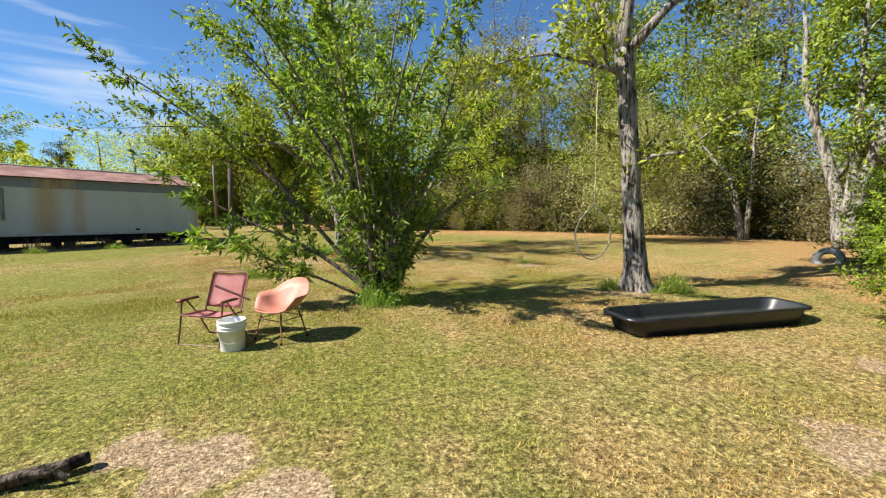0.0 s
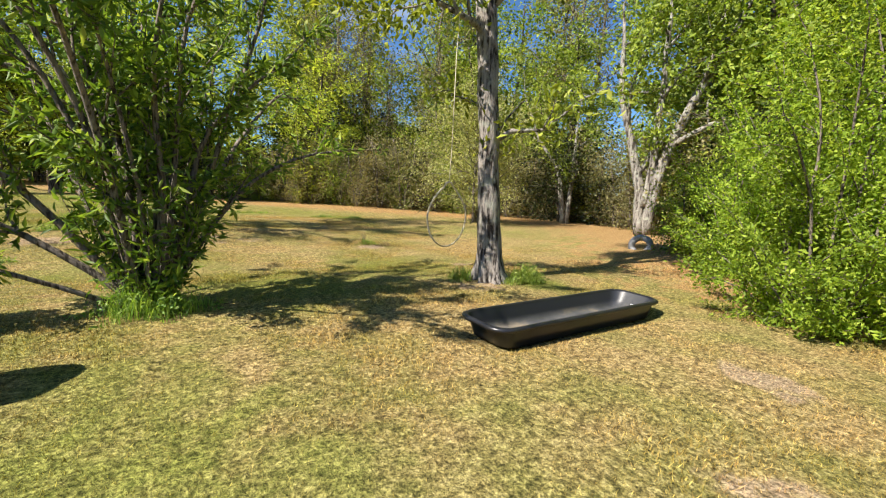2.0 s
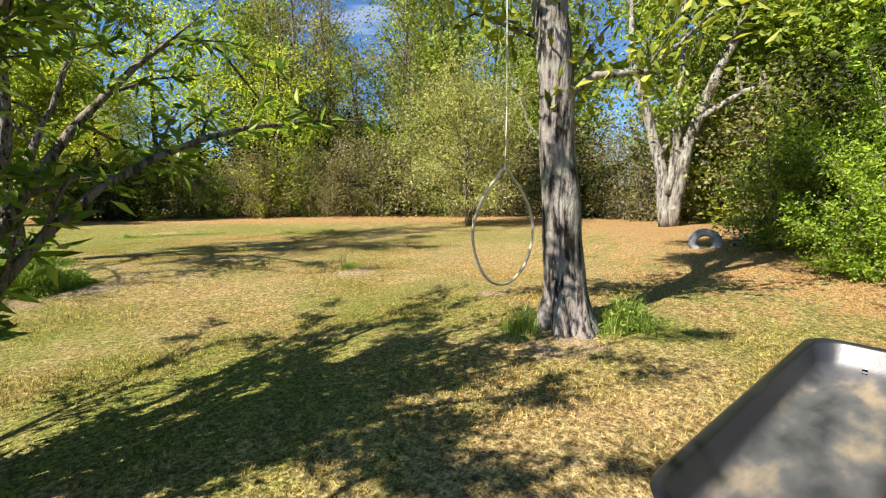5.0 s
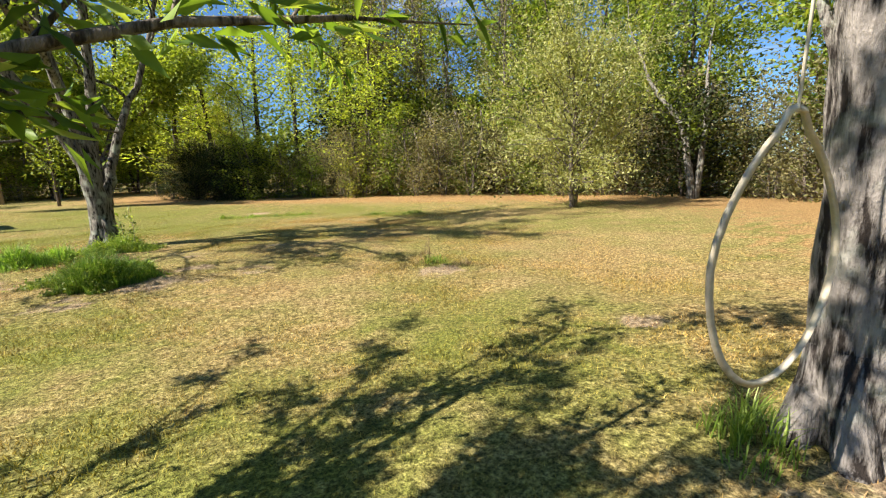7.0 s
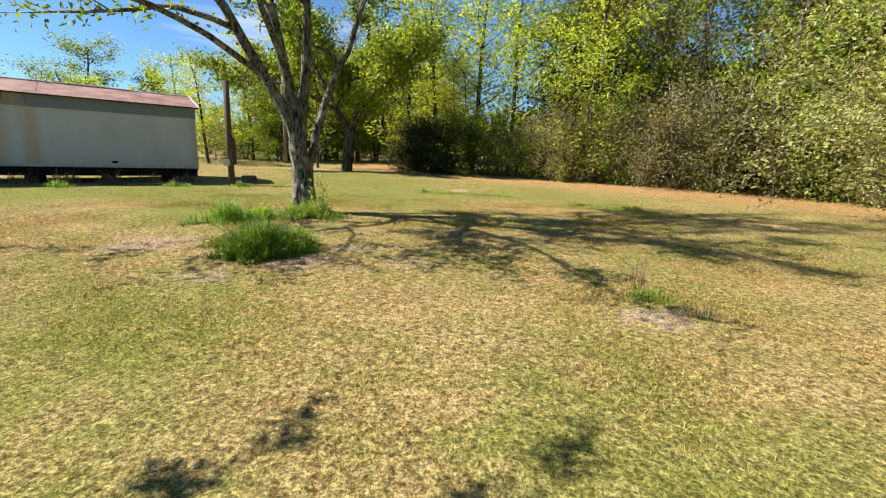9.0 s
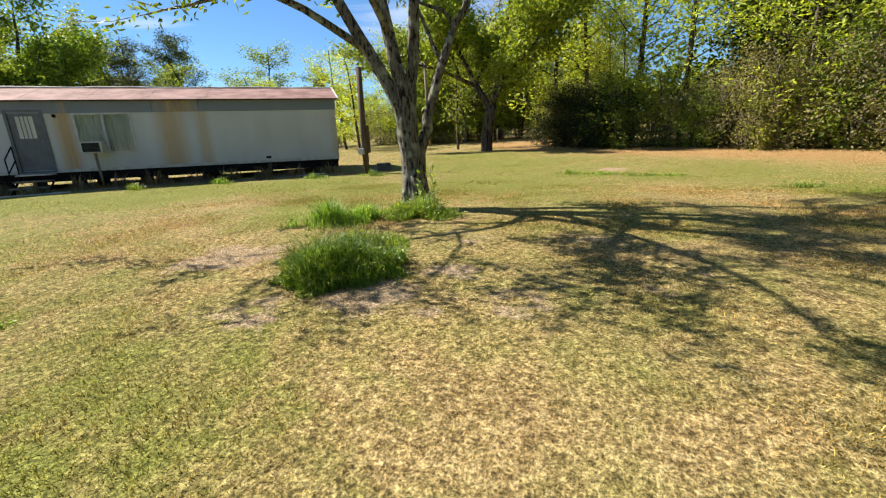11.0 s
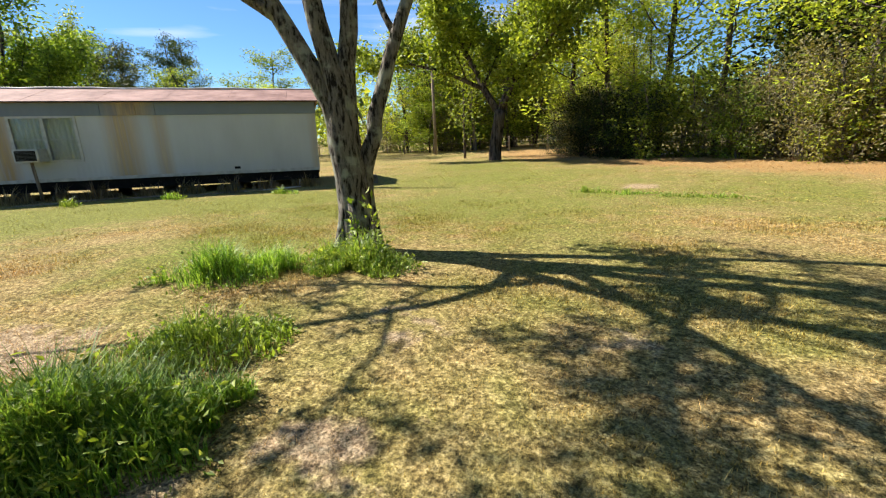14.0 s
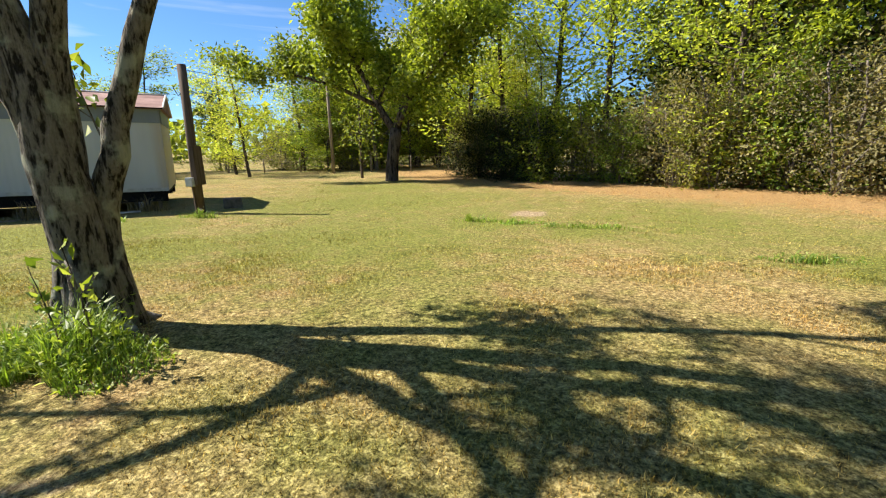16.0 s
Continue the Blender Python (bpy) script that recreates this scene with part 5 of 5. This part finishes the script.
# ---- tall grass and weeds ----
def clump(name, label, at, rx, ry, n, h, seed, broad=0.3, turn=0.0, mat=None, wide=1.0):
    """A patch of tall blades and weed leaves."""
    rg = random.Random(seed)
    V, F, S, W = [], [], [], []
    for i in range(n):
        a, q = rg.uniform(0, 2 * math.pi), math.sqrt(rg.random())
        q *= 0.85 + 0.9 * noise.noise((math.cos(a) * 1.7, math.sin(a) * 1.7, seed * 3.1))
        px, py = rx * q * math.cos(a), ry * q * math.sin(a)
        px, py = px * math.cos(turn) - py * math.sin(turn), px * math.sin(turn) + py * math.cos(turn)
        z0 = float(gz(at[0] + px, at[1] + py)) - at[2]
        hh = h * rg.uniform(0.3, 1.25) * (1.12 - 0.92 * q * q) * (1 + 0.9 * noise.noise((px * 2.3, py * 2.3, seed)))
        b = rg.uniform(0, 2 * math.pi)
        lean = rg.uniform(0.1, 0.9) * hh
        dx, dy = math.cos(b) * lean, math.sin(b) * lean
        if rg.random() < broad:
            for j in range(4):
                S.append((px + dx * j / 4, py + dy * j / 4, z0 + hh * (0.3 + 0.2 * j)))
                W.append((rg.gauss(0, 1), rg.gauss(0, 1), 0.4))
            continue
        w = rg.uniform(0.0018, 0.0045) * wide
        sx, sy = -math.sin(b) * w, math.cos(b) * w
        k0 = len(V)
        V += [(px - sx, py - sy, z0 - 0.02), (px + sx, py + sy, z0 - 0.02), (px + dx * 0.4 + sx, py + dy * 0.4 + sy, z0 + hh * 0.62), (px + dx * 0.4 - sx, py + dy * 0.4 - sy, z0 + hh * 0.62), (px + dx * 1.2, py + dy * 1.2, z0 + hh)]
        F += [(k0, k0 + 1, k0 + 2, k0 + 3), (k0 + 3, k0 + 2, k0 + 4)]
    base = tagged(new(name), label, "weeds")
    base.location = at
    tagged(part("tuft", mesh_np("tuft", V, F, mat or M_LEAF_WEED), base), kind="stuff")
    if S:
        tagged(part("foliage", leaf_mesh("foliage", S, W, 0.05, 0.024, M_LEAF_WEED, seed, 0.1, 2, 0.03), base), kind="stuff")
    return base


clump("grass_clump", "lush knee-high clump of tall green grass and weeds", (0.45, 12.9, -0.21), 0.8, 0.4, 7000, 0.34, 1, 0.05, 0.85)
clump("grass_clump", "looser low grass behind the lush clump", (-0.05, 13.7, -0.21), 0.85, 0.5, 3000, 0.19, 11, 0.05, 1.0)
clump("grass_clump", "tall green grass growing along the tree's foot", (-1.25, 15.2, -0.21), 0.95, 0.45, 3000, 0.26, 2, 0.04, 0.8)
clump("grass_clump", "tall green grass growing round the tree's foot", (-0.15, 15.8, -0.21), 0.75, 0.5, 3400, 0.27, 3, 0.06)
clump("grass_clump", "fresh green grass tuft beside the furrowed trunk", (5.15, 5.95, 0.05), 0.4, 0.3, 1000, 0.24, 4, 0.06)
clump("grass_clump", "short green grass tuft beside the furrowed trunk", (4.35, 6.5, 0.03), 0.35, 0.25, 350, 0.18, 5, 0.0)
clump("weed_patch", "small weed patch on the open lawn", (4.98, 11.75, -0.21), 0.3, 0.16, 160, 0.12, 6, 0.03)
clump("weed_patch", "green weeds behind the chairs", (-2.3, 10.7, -0.21), 0.8, 0.35, 1200, 0.2, 7, 0.1)
clump("grass_clump", "grass tufts under the fruit tree", (0.45, 6.2, 0.05), 0.55, 0.45, 1100, 0.28, 8, 0.08)
clump("grass_clump", "green grass at the lawn's bare edge", (4.75, 1.2, 0.06), 0.45, 0.3, 500, 0.1, 9, 0.05)
for j, (x, y) in enumerate([(1.6, 22.9), (2.6, 22.6), (3.5, 22.2), (4.2, 22.3), (6.3, 19.8), (7.4, 19.2), (-5.2, 22.6), (-6.9, 21.6), (-9.6, 19.9), (-11.4, 18.2)]):
    clump("weed_patch", "low green weeds on the far lawn", (x, y, float(gz(x, y))), 0.6, 0.22, 190, 0.1 if j < 6 else 0.2, 20 + j, 0.06, 0.0, None, 2.0)

M_DRY = leaf_mat("dry_stalk", [(0.0, (0.1, 0.07, 0.04)), (0.6, (0.26, 0.2, 0.1)), (1, (0.42, 0.35, 0.2))], 0.2)
for j in range(12):
    q_ = home_at(0.6 + 1.15 * j, -0.45 - 0.25 * (j % 3), 0)
    clump("dry_weeds", "dry brown weed stalks along the mobile home's underside", (q_.x, q_.y, float(gz(q_.x, q_.y))), 0.6, 0.25, 170, 0.4, 60 + j, 0.0, 0.73, M_DRY, 2.6)


clump("dry_weeds", "reddish dry stalks standing on the open lawn", (5.0, 12.05, -0.21), 0.12, 0.1, 26, 0.42, 90, 0.0, 0.0, M_DRY)
clump("dry_weeds", "small heap of pale dry stalks on the lawn", (5.3, 11.3, -0.21), 0.25, 0.14, 90, 0.1, 91, 0.0, 0.0, M_DRY)


def sapling(at, h, seed):
    gs = Growth(seed, seg=0.1, wander=0.25, up=0.08, spread=0.7, ratio=0.35, kids=6, leaf_level=0, last=1, leaf_step=0.035, rmin=0.003, start=0.2)
    gs.limb([(0, 0, -0.03), (0.05, -0.04, h * 0.5), (0.02, -0.06, h)], 0.008, 0.004, 0)
    plant("sapling", "leafy green sapling shoots against the trunk", "sapling", gs, M_TWIG, M_LEAF_WEED, 0.09, 0.04, at, seed, per=1, scatter=0.03, trunk="stem", crown="foliage")


sapling((0.15, 15.85, -0.21), 0.75, 81)
sapling((0.0, 15.75, -0.21), 0.6, 82)

# ---- log, tyre and brush pile ----
g = Growth(91, seg=0.12, wander=0.3, up=0.0, spread=0.6, ratio=0.3, kids=3, leaf_level=9, last=1, rmin=0.006)
g.limb([(-0.75, -0.1, 0.05), (-0.3, 0.0, 0.06), (0.0, 0.08, 0.05), (0.28, 0.2, 0.07)], 0.055, 0.035, 1, grow=False)
g.limb([(-0.05, 0.06, 0.06), (0.12, 0.05, 0.1), (0.25, 0.06, 0.04)], 0.025, 0.02, 1, grow=False)
lg = new("log", tube_mesh("log", g.paths, M_BARK_DARK, 10))
lg.location = (-1.72, 2.38, 0.05)
tagged(lg, "short dark broken branch lying on bare soil", "log")
M_RUBBER = worn("sun_bleached_tyre", (0.12, 0.12, 0.12), (0.42, 0.42, 0.42), 0.8, 6.0)
ty = tagged(new("tyre"), "old grey tyre leaning in the hedge's shade", "tyre")
ty.matrix_world = pose(10.35, 7.4, 0.28, 62, 0, -66)
part("tread", tube_mesh("tread", [([V3(0.21 * math.cos(a), 0.21 * math.sin(a), 0) for a in np.linspace(0, 2 * math.pi, 25)], [0.08] * 25)], M_RUBBER, 10), ty)
g = Growth(92, seg=0.2, wander=0.4, up=0.02, spread=0.9, ratio=0.5, kids=4, leaf_level=9, last=2, rmin=0.008)
for i in range(7):
    g.limb([(-0.7 + 0.25 * i, 0.1 * (i % 3), 0.05), (-0.2 + 0.25 * i, -0.1 + 0.1 * (i % 2), 0.12 + 0.05 * (i % 3)), (0.3 + 0.25 * i, 0.1, 0.1)], 0.03, 0.012, 0)
bp = new("brush_pile", tube_mesh("brush_pile", g.paths, M_BARK_PALE, 6))
bp.location = (11.2, 7.0, 0.2)
tagged(bp, "pile of pale dead branches beside the tyre", "brush pile")
for key in list(KIND):
    for o_ in list(KIND[key].children_recursive) + [KIND[key]]:
        bpy.data.objects.remove(o_)
